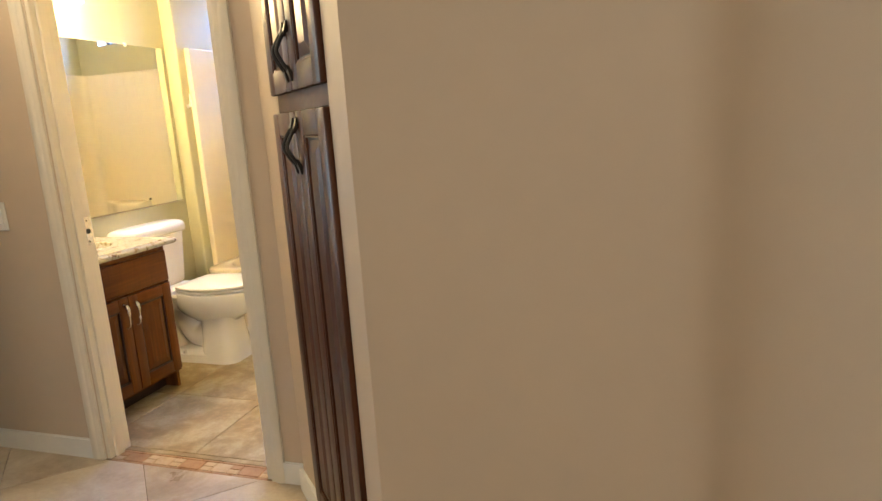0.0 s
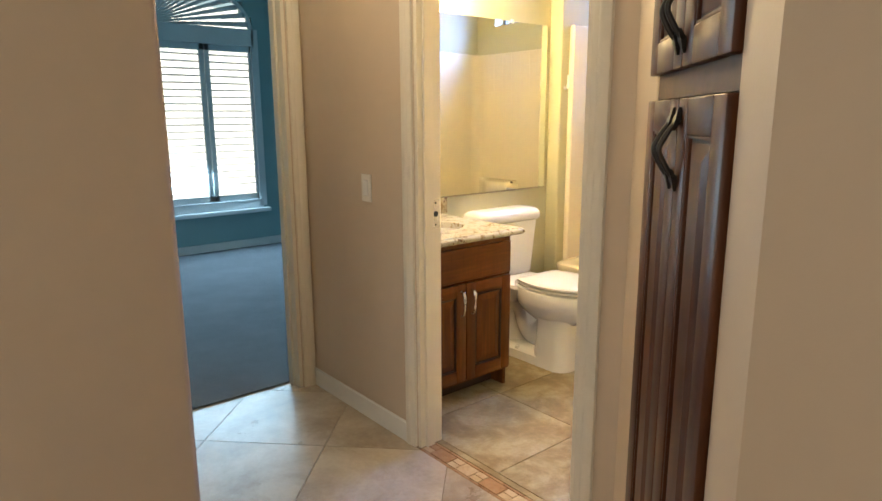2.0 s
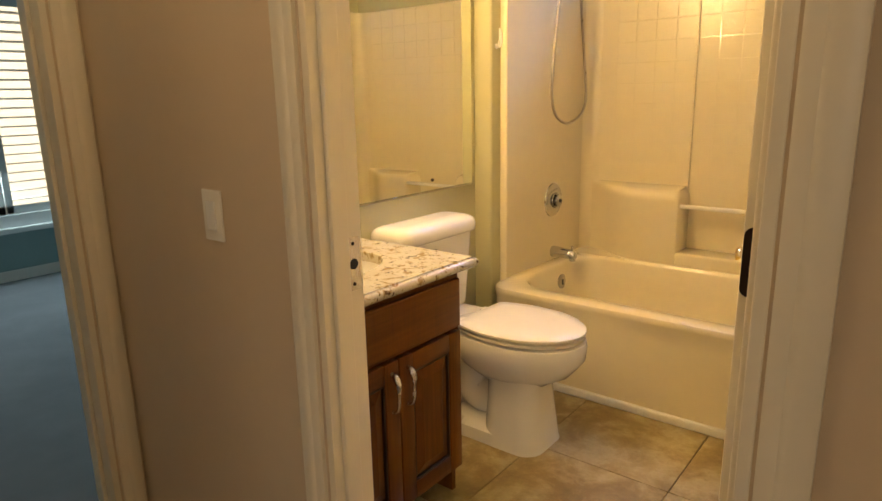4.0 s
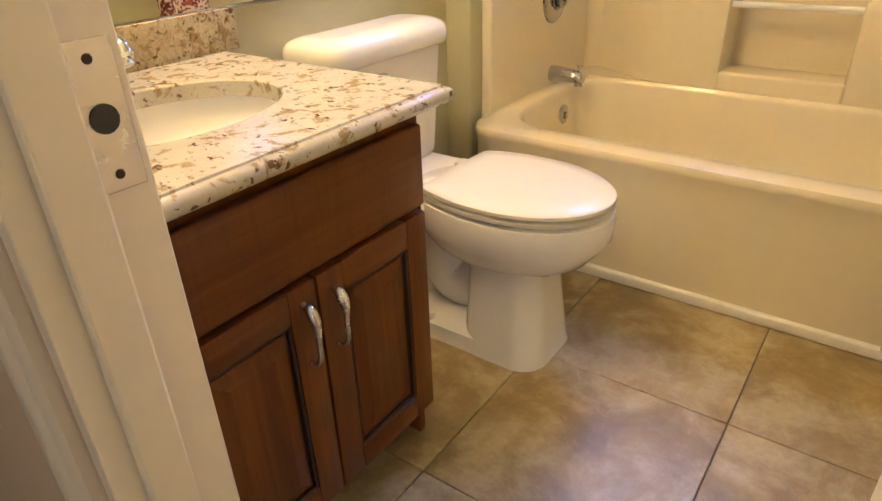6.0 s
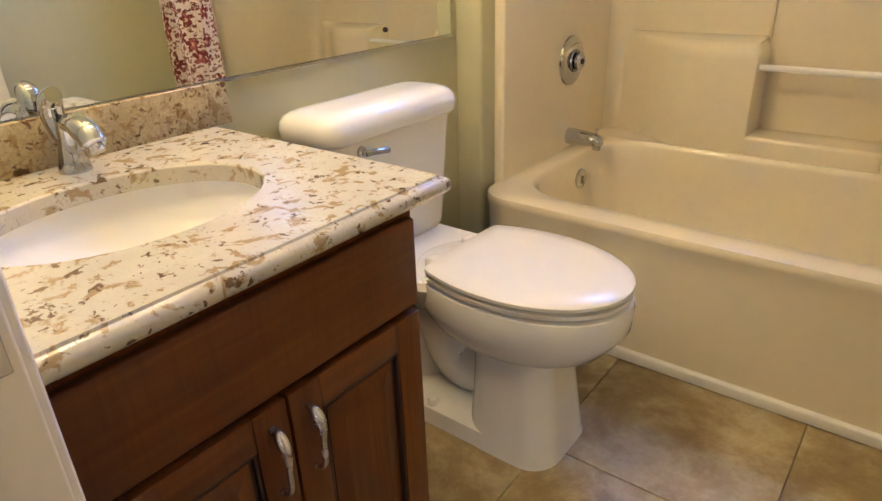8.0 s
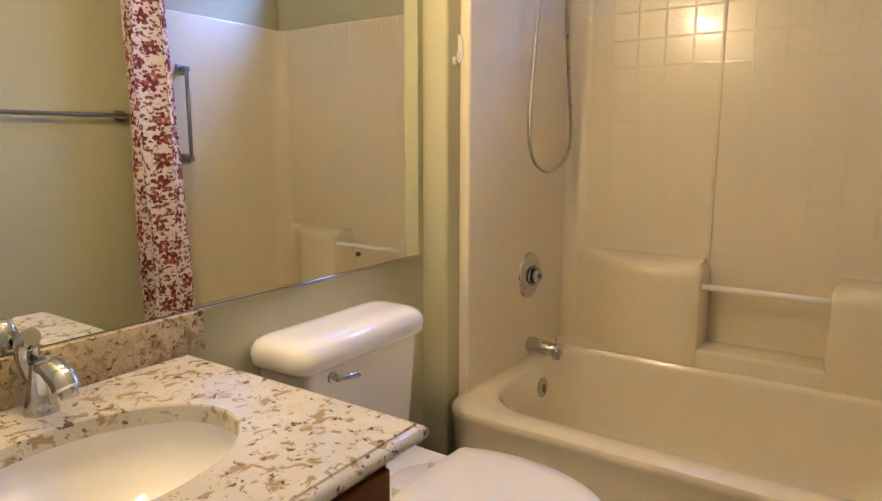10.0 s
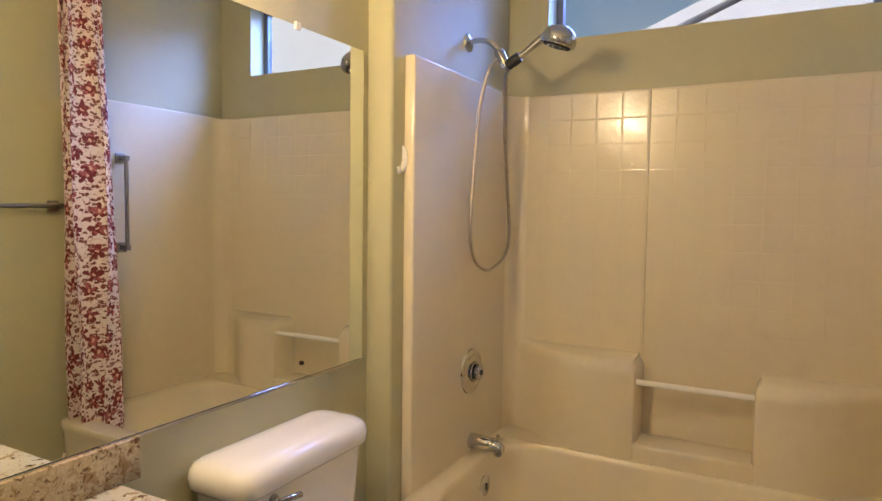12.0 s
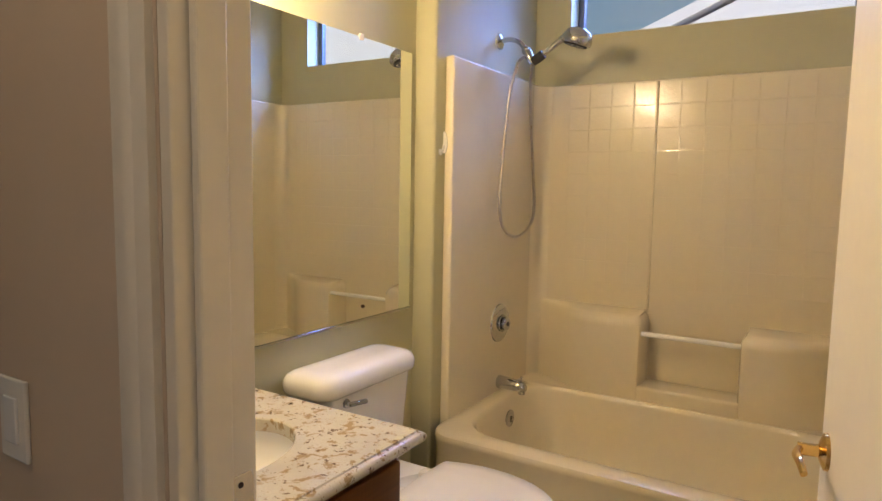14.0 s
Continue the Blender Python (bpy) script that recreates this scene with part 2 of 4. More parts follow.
M = {
    "bath_paint": plain("bath_paint", (0.50, 0.48, 0.31), (0.48, 0.46, 0.29), 0.55, bump=0.25, bscale=160, scale=1.3),
    "hall_paint": plain("hall_paint", (0.595, 0.482, 0.362), (0.565, 0.453, 0.337), 0.6, bump=0.25, bscale=160, scale=1.0),
    "teal_paint": plain("teal_paint", (0.27, 0.42, 0.43), (0.25, 0.39, 0.41), 0.6, bump=0.25, bscale=160),
    "ceiling_paint": plain("ceiling_paint", (0.72, 0.70, 0.62), (0.69, 0.67, 0.60), 0.8, bump=0.4, bscale=120),
    "trim": plain("trim", (0.76, 0.71, 0.60), (0.73, 0.67, 0.56), 0.35, scale=2.0),
    "base_trim": plain("base_trim", (0.80, 0.79, 0.75), (0.77, 0.75, 0.70), 0.35, scale=2.0),
    "door_paint": plain("door_paint", (0.80, 0.76, 0.66), (0.78, 0.74, 0.63), 0.35, scale=2.0),
    "porcelain": plain("porcelain", (0.84, 0.83, 0.80), (0.83, 0.82, 0.79), 0.07, scale=1.0, coat=0.4, rvar=0.02),
    "seat_plastic": plain("seat_plastic", (0.80, 0.77, 0.70), (0.79, 0.76, 0.69), 0.22, scale=1.0, rvar=0.03),
    "fibreglass": plain("fibreglass", (0.76, 0.685, 0.51), (0.74, 0.665, 0.49), 0.18, scale=1.6, coat=0.45, rvar=0.04),
    "chrome": plain("chrome", (0.56, 0.57, 0.60), (0.50, 0.51, 0.54), 0.07, 1.0, rvar=0.03),
    # chrome darkened in colour to stand in for dark reflections on the valve
    "reflection_chrome": plain("reflection_chrome", (0.34, 0.34, 0.35), (0.28, 0.28, 0.29), 0.12, 1.0, rvar=0.03),
    "bar_steel": plain("bar_steel", (0.36, 0.35, 0.34), (0.30, 0.29, 0.28), 0.3, 1.0, scale=30),
    "nickel": plain("nickel", (0.66, 0.63, 0.60), (0.60, 0.58, 0.55), 0.26, 1.0, scale=40),
    "hose": plain("hose", (0.50, 0.46, 0.40), (0.42, 0.39, 0.34), 0.3, 1.0, scale=60, bump=0.6, bscale=600),
    "brass": plain("brass", (0.80, 0.55, 0.20), (0.72, 0.48, 0.16), 0.16, 1.0),
    "bronze": plain("bronze", (0.05, 0.03, 0.025), (0.03, 0.02, 0.016), 0.4, 0.7),
    "iron": plain("iron", (0.025, 0.022, 0.02), (0.04, 0.035, 0.03), 0.38, 0.6),
    "rubber": plain("rubber", (0.02, 0.02, 0.02), (0.03, 0.03, 0.03), 0.6),
    "grout": plain("grout", (0.215, 0.16, 0.10), (0.175, 0.128, 0.08), 0.9, bump=0.4),
    "carpet": plain("carpet", (0.19, 0.20, 0.22), (0.16, 0.17, 0.19), 0.95, scale=4, bump=1.0, bscale=500, distance=0.006),
    "wood": wood("vanity_wood", (0.175, 0.058, 0.0105), (0.090, 0.027, 0.005)),
    "wood_h": wood("vanity_wood_across", (0.175, 0.058, 0.0105), (0.090, 0.027, 0.005), (1.0, 0.07, 1.0)),
    "glaze": plain("dark_glaze", (0.035, 0.014, 0.007), (0.025, 0.010, 0.006), 0.4),
    "closet_wood": wood("closet_wood", (0.115, 0.035, 0.010), (0.050, 0.0145, 0.005), rough=0.36),
    "closet_wood_h": wood("closet_wood_across", (0.105, 0.034, 0.010), (0.048, 0.0145, 0.005), (0.07, 1.0, 1.0), rough=0.42),
    "bath_tile": stone_tile("bath_tile", (0.205, 0.143, 0.062), (0.325, 0.252, 0.125), (0.52, 0.455, 0.30)),
    "hall_tile": stone_tile("hall_tile", (0.30, 0.225, 0.15), (0.48, 0.40, 0.30), (0.62, 0.56, 0.47), 0.3, 2.0),
    "mosaic_light": stone_tile("mosaic_light", (0.45, 0.31, 0.165), (0.50, 0.37, 0.215), (0.56, 0.45, 0.30), 0.3, 9),
    "mosaic_dark": stone_tile("mosaic_dark", (0.28, 0.14, 0.06), (0.36, 0.20, 0.09), (0.42, 0.27, 0.14), 0.3, 9),
    "granite": granite("granite"),
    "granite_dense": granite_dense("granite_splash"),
    "cloth": curtain_cloth("curtain_cloth"),
    "shutter": plain("shutter_paint", (0.72, 0.74, 0.74), (0.70, 0.72, 0.73), 0.4),
    "vinyl": plain("window_vinyl", (0.12, 0.13, 0.17), (0.10, 0.115, 0.15), 0.4),
    "stucco": plain("far_stucco", (0.74, 0.74, 0.80), (0.70, 0.70, 0.77), 0.9, bump=0.5, bscale=60),
    "far_wall": plain("far_wall", (0.88, 0.87, 0.84), (0.85, 0.84, 0.81), 0.9, bump=0.5, bscale=60),
    "ground": plain("far_ground", (0.52, 0.48, 0.42), (0.46, 0.42, 0.36), 0.95, bump=0.5, bscale=30),
    "bulb_glass": glow("bulb_glass", (1.0, 0.72, 0.40), 6.0),
}
_m, _t, _b = nodes_of("mirror_glass")
_b.inputs["Metallic"].default_value, _b.inputs["Roughness"].default_value = 1.0, 0.0
_b.inputs["Base Color"].default_value = (0.89, 0.92, 0.89, 1)
M["mirror"] = _m
_m, _t, _b = nodes_of("window_pane")
_b.inputs["Transmission Weight"].default_value, _b.inputs["Roughness"].default_value, _b.inputs["IOR"].default_value = 1.0, 0.0, 1.45
M["glass"] = _m
_m, _t, _b = nodes_of("frosted_shade")
_b.inputs["Transmission Weight"].default_value, _b.inputs["Roughness"].default_value = 0.7, 0.5
_b.inputs["Base Color"].default_value = (0.95, 0.9, 0.8, 1)
M["frosted"] = _m


# ---- building ----
def world_of(ob):
    m = ob.matrix_basis.copy()
    while ob.parent:
        ob = ob.parent
        m = ob.matrix_basis @ m
    return m


def thing(name, place, label="", category="", group="", kind=""):
    ob = new(name)
    ob.empty_display_size = 0.05
    ob.location = place
    return tagged(ob, label, category, group, kind)


def part(name, bm, material, parent=None, label="", smooth=False, **tags):
    me = bpy.data.meshes.new(name)
    if parent is not None:
        bm.transform(world_of(parent).inverted())
    bmesh.ops.recalc_face_normals(bm, faces=bm.faces)
    bm.to_mesh(me)
    bm.free()
    me.materials.append(M[material] if isinstance(material, str) else material)
    if smooth:
        me.shade_smooth()
        me.set_sharp_from_angle(angle=radians(38))
    ob = new(name, me)
    ob.parent = parent
    return tagged(ob, label, **tags)


def box(x0, x1, y0, y1, z0, z1, bevel=0.0, seg=2, bm=None):
    own = bmesh.new()
    bmesh.ops.create_cube(own, size=1)
    own.transform(Matrix.Translation(((x0 + x1) / 2, (y0 + y1) / 2, (z0 + z1) / 2)) @ Matrix.Diagonal((abs(x1 - x0), abs(y1 - y0), abs(z1 - z0), 1)))
    if bevel:
        bmesh.ops.bevel(own, geom=own.edges[:], offset=bevel, segments=seg, affect="EDGES", profile=0.5)
    return join(bm, own) if bm else own


def join(bm, other):
    me = bpy.data.meshes.new("tmp")
    other.to_mesh(me)
    other.free()
    bm.from_mesh(me)
    bpy.data.meshes.remove(me)
    return bm


def loft(rings, cap0=True, cap1=True, closed=True):
    bm = bmesh.new()
    rows = [[bm.verts.new(p) for p in ring] for ring in rings]
    n = len(rows[0])
    for a, b in zip(rows, rows[1:]):
        for i in range(n if closed else n - 1):
            j = (i + 1) % n
            bm.faces.new((a[i], a[j], b[j], b[i]))
    if cap0:
        bm.faces.new(rows[0][::-1])
    if cap1:
        bm.faces.new(rows[-1])
    return bm


def oval(cx, cy, z, rx, ry, n=40, power=2.0, back=None):
    ring = []
    for i in range(n):
        a = 2 * math.pi * i / n
        c, s = math.cos(a), math.sin(a)
        r = rx if c >= 0 or back is None else back
        ring.append((cx + r * math.copysign(abs(c) ** (2 / power), c), cy + ry * math.copysign(abs(s) ** (2 / power), s), z))
    return ring


def rounded(x0, x1, y0, y1, z, r, n=6):
    ring = []
    for cx, cy, a0 in ((x1 - r, y1 - r, 0), (x0 + r, y1 - r, 90), (x0 + r, y0 + r, 180), (x1 - r, y0 + r, 270)):
        for i in range(n + 1):
            a = radians(a0 + 90 * i / n)
            ring.append((cx + r * math.cos(a), cy + r * math.sin(a), z))
    return ring


def turned(profile, place=(0, 0, 0), axis="z", n=24):
    """Profile of (radius, height), turned about an axis through place."""
    rings = [[(r * math.cos(2 * math.pi * i / n), r * math.sin(2 * math.pi * i / n), h) for i in range(n)] for r, h in profile]
    bm = loft(rings)
    if axis == "x":
        bm.transform(Matrix.Rotation(radians(90), 4, "Y"))
    if axis == "y":
        bm.transform(Matrix.Rotation(radians(-90), 4, "X"))
    bm.transform(Matrix.Translation(place))
    return bm


def smooth_path(points, n=8):
    out = []
    p = [Vector(q) for q in points]
    for i in range(len(p) - 1):
        a, b, c, d = p[max(i - 1, 0)], p[i], p[i + 1], p[min(i + 2, len(p) - 1)]
        for k in range(n):
            s = k / n
            out.append(0.5 * ((2 * b) + (c - a) * s + (2 * a - 5 * b + 4 * c - d) * s * s + (3 * b - a - 3 * c + d) * s ** 3))
    out.append(p[-1])
    return out


def tube(points, radius, n=12, flat=1.0):
    """radius: a number, or one for each point."""
    rings = []
    up = None
    for i, p in enumerate(points):
        d = (Vector(points[min(i + 1, len(points) - 1)]) - Vector(points[max(i - 1, 0)])).normalized()
        if up is None:
            up = d.orthogonal().normalized()
        up = (up - d * up.dot(d)).normalized()
        side = d.cross(up)
        r = radius[i] if isinstance(radius, (list, tuple)) else radius
        rings.append([Vector(p) + up * (r * math.cos(2 * math.pi * k / n)) + side * (r * flat * math.sin(2 * math.pi * k / n)) for k in range(n)])
    return loft(rings)


def prism(outline, z0, z1):
    return loft([[(x, y, z0) for x, y in outline], [(x, y, z1) for x, y in outline]])


def clip_poly(poly, inside, cut):
    out = []
    for i, p in enumerate(poly):
        q = poly[(i + 1) % len(poly)]
        if inside(p):
            out.append(p)
            if not inside(q):
                out.append(cut(p, q))
        elif inside(q):
            out.append(cut(p, q))
    return out


def clip_rect(poly, x0, x1, y0, y1):
    for k, v, s in ((0, x0, 1), (0, x1, -1), (1, y0, 1), (1, y1, -1)):
        poly = clip_poly(poly, lambda p: s * (p[k] - v) >= 0, lambda p, q: tuple(p[i] + (q[i] - p[i]) * (v - p[k]) / (q[k] - p[k]) for i in (0, 1)))
        if len(poly) < 3:
            return []
    return poly


def wall(name, x0, x1, y0, y1, z0, z1, material, bevel=0.0):
    return part(name, box(x0, x1, y0, y1, z0, z1, bevel), material, kind="structure", smooth=bool(bevel))


# ---- the rooms ----
H = 2.60
WX = 0.030
floor = part("floor", box(-0.26, 3.9, -3.6, 4.1, -0.15, -0.006), "grout", kind="structure", label="tiled floor of the hall and bathroom with brown grout")
# bathroom walls
wall("wall_west", -0.12, WX, 1.408, 4.10, -0.1, H, "bath_paint")
part("wall_alcove", box(0.0, 0.122, 2.956, 3.885, 0, H, 0.012, 3), "bath_paint", kind="structure", smooth=True)
wall("wall_east", 1.70, 1.82, 1.408, 4.10, -0.1, H, "bath_paint")
# north wall with the high window
W0, W1, WZ0, WZ1 = 0.297, 1.478, 2.083, 2.45
_bm = box(0.0, 1.70, 3.885, 4.04, -0.1, WZ0)
box(0.0, W0, 3.885, 4.04, WZ0, H, bm=_bm)
box(W1, 1.70, 3.885, 4.04, WZ0, H, bm=_bm)
box(W0, W1, 3.885, 4.04, WZ1, H, bm=_bm)
part("wall_north", _bm, "bath_paint", kind="structure")
# door wall: hall side and bath side
DX0, DX1, DH = 0.825, 1.618, 2.05
for _n, _y0, _y1, _m in (("wall_door_hall_side", 1.298, 1.353, "hall_paint"), ("wall_door_bath_side", 1.353, 1.408, "bath_paint")):
    _bm = box(-0.14, DX0, _y0, _y1, 0, H)
    box(DX1, 1.82, _y0, _y1, 0, H, bm=_bm)
    box(DX0, DX1, _y0, _y1, DH, H, bm=_bm)
    part(_n, _bm, _m, kind="structure")
# corridor end wall with the bedroom doorway
BY0, BY1 = 0.46, 1.222
for _n, _x0, _x1, _m in (("wall_corridor_end", -0.08, -0.02, "hall_paint"), ("wall_bedroom_east", -0.14, -0.08, "teal_paint")):
    _bm = box(_x0, _x1, -1.6 if _x0 < -0.1 else 0.10, BY0, 0, H)
    box(_x0, _x1, BY1, 1.298, 0, H, bm=_bm)
    box(_x0, _x1, BY0, BY1, DH, H, bm=_bm)
    part(_n, _bm, _m, kind="structure")
wall("wall_bedroom_east_far", -0.14, -0.121, 1.298, 4.2, 0, 3.3, "teal_paint")
# corridor's south wall and the room's west wall, with a rounded corner
part("wall_corridor_south", box(-0.02, 1.19, 0.16, 0.28, 0, H), "hall_paint", kind="structure", smooth=True)
part("wall_room_west", box(1.18, 1.30, -3.4, 0.28, 0, H, 0.018, 3), "hall_paint", kind="structure", smooth=True)
# slanted wall with the tall cabinet, and the walls beyond it
CA, CB = Vector((1.943, 1.110)), Vector((2.318, 0.717))


def slab(name, outline, material, z0=0.0, z1=H, bevel=0.012):
    bm = prism(outline, z0, z1)
    if bevel:
        bmesh.ops.bevel(bm, geom=[e for e in bm.edges if abs(e.verts[0].co.z - e.verts[1].co.z) > 0.5], offset=bevel, segments=4, affect="EDGES", profile=0.5)
    return part(name, bm, material, kind="structure", smooth=True)


slab("wall_slant_north", [(1.79, 1.298), (1.782, 1.262), (1.945, 1.102), (2.20, 1.36), (1.82, 1.408)], "hall_paint")
_soft = [(3.035 + 0.10 * math.sin(radians(a)), 0.485 + 0.10 * math.cos(radians(a))) for a in range(0, 46, 5)]
slab("wall_slant_south", [(2.314, 0.708), (2.413, 0.587)] + _soft + [(3.75, -0.158), (3.83, -0.08), (3.12, 0.72), (2.47, 0.72), (2.42, 0.79)], "hall_paint", bevel=0.0)
wall("wall_room_east", 3.75, 3.87, -3.4, -0.158, 0, H, "hall_paint")
wall("wall_room_south", 1.18, 3.87, -3.52, -3.4, 0, H, "hall_paint")
part("ceiling", box(-0.26, 3.9, -3.6, 4.1, H, H + 0.1), "ceiling_paint", kind="structure")
# bedroom shell
part("floor_bedroom", box(-3.72, -0.115, -1.6, 4.2, -0.12, 0.008), "carpet", kind="structure", label="grey carpet of the blue bedroom")
wall("wall_bedroom_south", -3.72, -0.14, -1.72, -1.6, 0, 3.3, "teal_paint")
wall("wall_bedroom_north", -3.72, -0.14, 4.2, 4.32, 0, 3.3, "teal_paint")
part("ceiling_bedroom", box(-3.8, -0.08, -1.72, 4.32, 3.3, 3.4), "ceiling_paint", kind="structure")
part("wall_bedroom_upper", box(-0.14, -0.08, -1.6, 4.2, 2.6, 3.3), "teal_paint", kind="structure")
# bedroom window wall with an arched opening
BW0, BW1, BZ0, BZ1 = 0.68, 2.66, 0.46, 2.12
AC, AR, AZ = (BW0 + BW1) / 2, (BW1 - BW0) / 2, 2.16


def arch(y, rise=0.50):
    s = max(0.0, 1 - ((y - AC) / AR) ** 2)
    return AZ + rise * math.sqrt(s)


_bm = box(-3.72, -3.6, -1.6, BW0, 0, 3.3)
box(-3.72, -3.6, BW1, 4.2, 0, 3.3, bm=_bm)
box(-3.72, -3.6, BW0, BW1, 0, BZ0, bm=_bm)
_n = 24
for _i in range(_n):
    _a, _b2 = BW0 + (BW1 - BW0) * _i / _n, BW0 + (BW1 - BW0) * (_i + 1) / _n
    box(-3.72, -3.6, _a, _b2, max(arch(_a), arch(_b2)) if 0 < _i < _n - 1 else arch((_a + _b2) / 2), 3.3, bm=_bm)
part("wall_bedroom_west", _bm, "teal_paint", kind="structure")


def shuttered_window():
    w = thing("window_2", (-3.66, AC, BZ0), "arched bedroom window with white plantation shutters and a sunburst top", "window", kind="structure")
    bm = box(-3.66, -3.57, BW0 - 0.04, BW0 + 0.03, BZ0 - 0.03, BZ1 + 0.06, 0.004)
    box(-3.66, -3.57, BW1 - 0.03, BW1 + 0.04, BZ0 - 0.03, BZ1 + 0.06, 0.004, bm=bm)
    box(-3.66, -3.57, BW0, BW1, BZ1 - 0.10, BZ1 + 0.06, 0.004, bm=bm)
    box(-3.66, -3.57, BW0, BW1, BZ0 - 0.05, BZ0 + 0.04, 0.004, bm=bm)
    part("window_frame", bm, "shutter", w)
    part("window_sill", box(-3.6, -3.52, BW0 - 0.06, BW1 + 0.06, BZ0 - 0.09, BZ0 - 0.05, 0.006), "shutter", w)
    part("pane", box(-3.705, -3.700, BW0, BW1, BZ0, BZ1 + 0.5), "glass", w).visible_shadow = False
    count = 4
    step = (BW1 - BW0) / count
    for i in range(count):
        y0, y1 = BW0 + i * step + 0.004, BW0 + (i + 1) * step - 0.004
        bm = box(-3.635, -3.605, y0, y0 + 0.045, BZ0 + 0.04, BZ1 - 0.10, 0.003)
        box(-3.635, -3.605, y1 - 0.045, y1, BZ0 + 0.04, BZ1 - 0.10, 0.003, bm=bm)
        box(-3.635, -3.605, y0, y1, BZ0 + 0.04, BZ0 + 0.10, 0.003, bm=bm)
        box(-3.635, -3.605, y0, y1, BZ1 - 0.16, BZ1 - 0.10, 0.003, bm=bm)
        sh = part("shutter", bm, "shutter", w)
        z = BZ0 + 0.14
        while z < BZ1 - 0.18:
            bm = box(-0.032, 0.032, y0 + 0.046, y1 - 0.046, -0.004, 0.004)
            bm.transform(Matrix.Translation((-3.62, 0, z)) @ Matrix.Rotation(radians(-4), 4, "Y"))
            part("slat", bm, "shutter", sh)
            z += 0.066
    # the sunburst of fanned slats
    cz = AZ + 0.02
    part("hub", turned([(0.001, -0.02), (0.10, -0.02), (0.10, 0.02), (0.001, 0.02)], (-3.62, AC, cz), "x"), "shutter", w, smooth=True)
    rays = 34
    for i in range(rays):
        a = radians(3 + 174 * i / (rays - 1))
        ca, sa = math.cos(a), math.sin(a)
        length = 1.0 / math.sqrt((ca / AR) ** 2 + (sa / 0.5) ** 2) - 0.02
        half = 0.020
        r0, r1 = 0.10, length
        wid0, wid1 = 0.006, 0.017 + 0.012 * (length / AR)
        pts = []
        for r, wd in ((r0, wid0), (r1, wid1)):
            c = Vector((-3.62, AC + ca * r, cz + sa * r))
            tng = Vector((0, -sa, ca))
            out = Vector((1, 0, 0))
            u = (tng * 0.8 + out * 0.6)
            v = (out * 0.8 - tng * 0.6) * 0.004
            pts.append([c + u * wd + v, c + u * wd - v, c - u * wd - v, c - u * wd + v])
        part("ray_slat", loft(pts), "shutter", w)
    rim_pts = [(-3.615, y, arch(y) + 0.0) for y in [BW0 + (BW1 - BW0) * k / 40 for k in range(41)]]
    part("arch_trim", tube(rim_pts, 0.022, 8), "shutter", w, smooth=True)


shuttered_window()


def baseboard(name, outline, label=""):
    bm = prism(outline, 0.0, 0.088)
    bmesh.ops.bevel(bm, geom=[e for e in bm.edges if e.verts[0].co.z > 0.08 and e.verts[1].co.z > 0.08], offset=0.005, segments=2, affect="EDGES")
    part(name, bm, "base_trim", kind="structure", label=label or "white painted baseboard")


T = 0.013
FY = 1.298
baseboard("baseboard", [(-0.02, FY - T), (DX0 - 0.066, FY - T), (DX0 - 0.066, FY), (-0.02, FY)])
baseboard("baseboard", [(DX1 + 0.066, FY - T), (1.775, FY - T), (1.775, FY), (DX1 + 0.066, FY)])
baseboard("baseboard", [(1.775, 1.298), (1.764, 1.262), (1.773, 1.252), (1.936, 1.092), (1.946, 1.102), (1.785, 1.262)])
baseboard("baseboard", [(-3.6, -1.6), (-3.6 + T, -1.6), (-3.6 + T, 4.2), (-3.6, 4.2)])
baseboard("baseboard", [(-3.6 + T, 4.2 - T), (-0.14, 4.2 - T), (-0.14, 4.2), (-3.6 + T, 4.2)])
baseboard("baseboard", [(WX, 2.10), (WX + T, 2.10), (WX + T, 2.88), (WX, 2.88)])
baseboard("baseboard", [(1.70 - T, 1.42), (1.70, 1.42), (1.70, 2.86), (1.70 - T, 2.86)])


# casings: a stepped moulding round each doorway
CASE = [(0.0, 0.0), (0.0, 0.010), (0.006, 0.013), (0.022, 0.013), (0.026, 0.017), (0.034, 0.018), (0.052, 0.016), (0.060, 0.012), (0.060, 0.0)]


def casing(parent, inner, out, base, z0, z1, axis, away):
    """A leg of moulding. inner: the opening's edge; out: +1 or -1 along the axis; base: the wall's face; away: the side it stands out to."""
    ring = []
    for u, v in CASE:
        a, b = inner + out * u, base + away * v
        ring.append((a, b) if axis == "x" else (b, a))
    return prism(ring, z0, z1)


def head_casing(a0, a1, z, base, axis, away):
    rings = []
    for a in (a0, a1):
        ring = []
        for u, v in CASE:
            b = base + away * v
            ring.append((a, b, z + u) if axis == "x" else (b, a, z + u))
        rings.append(ring)
    return loft(rings)


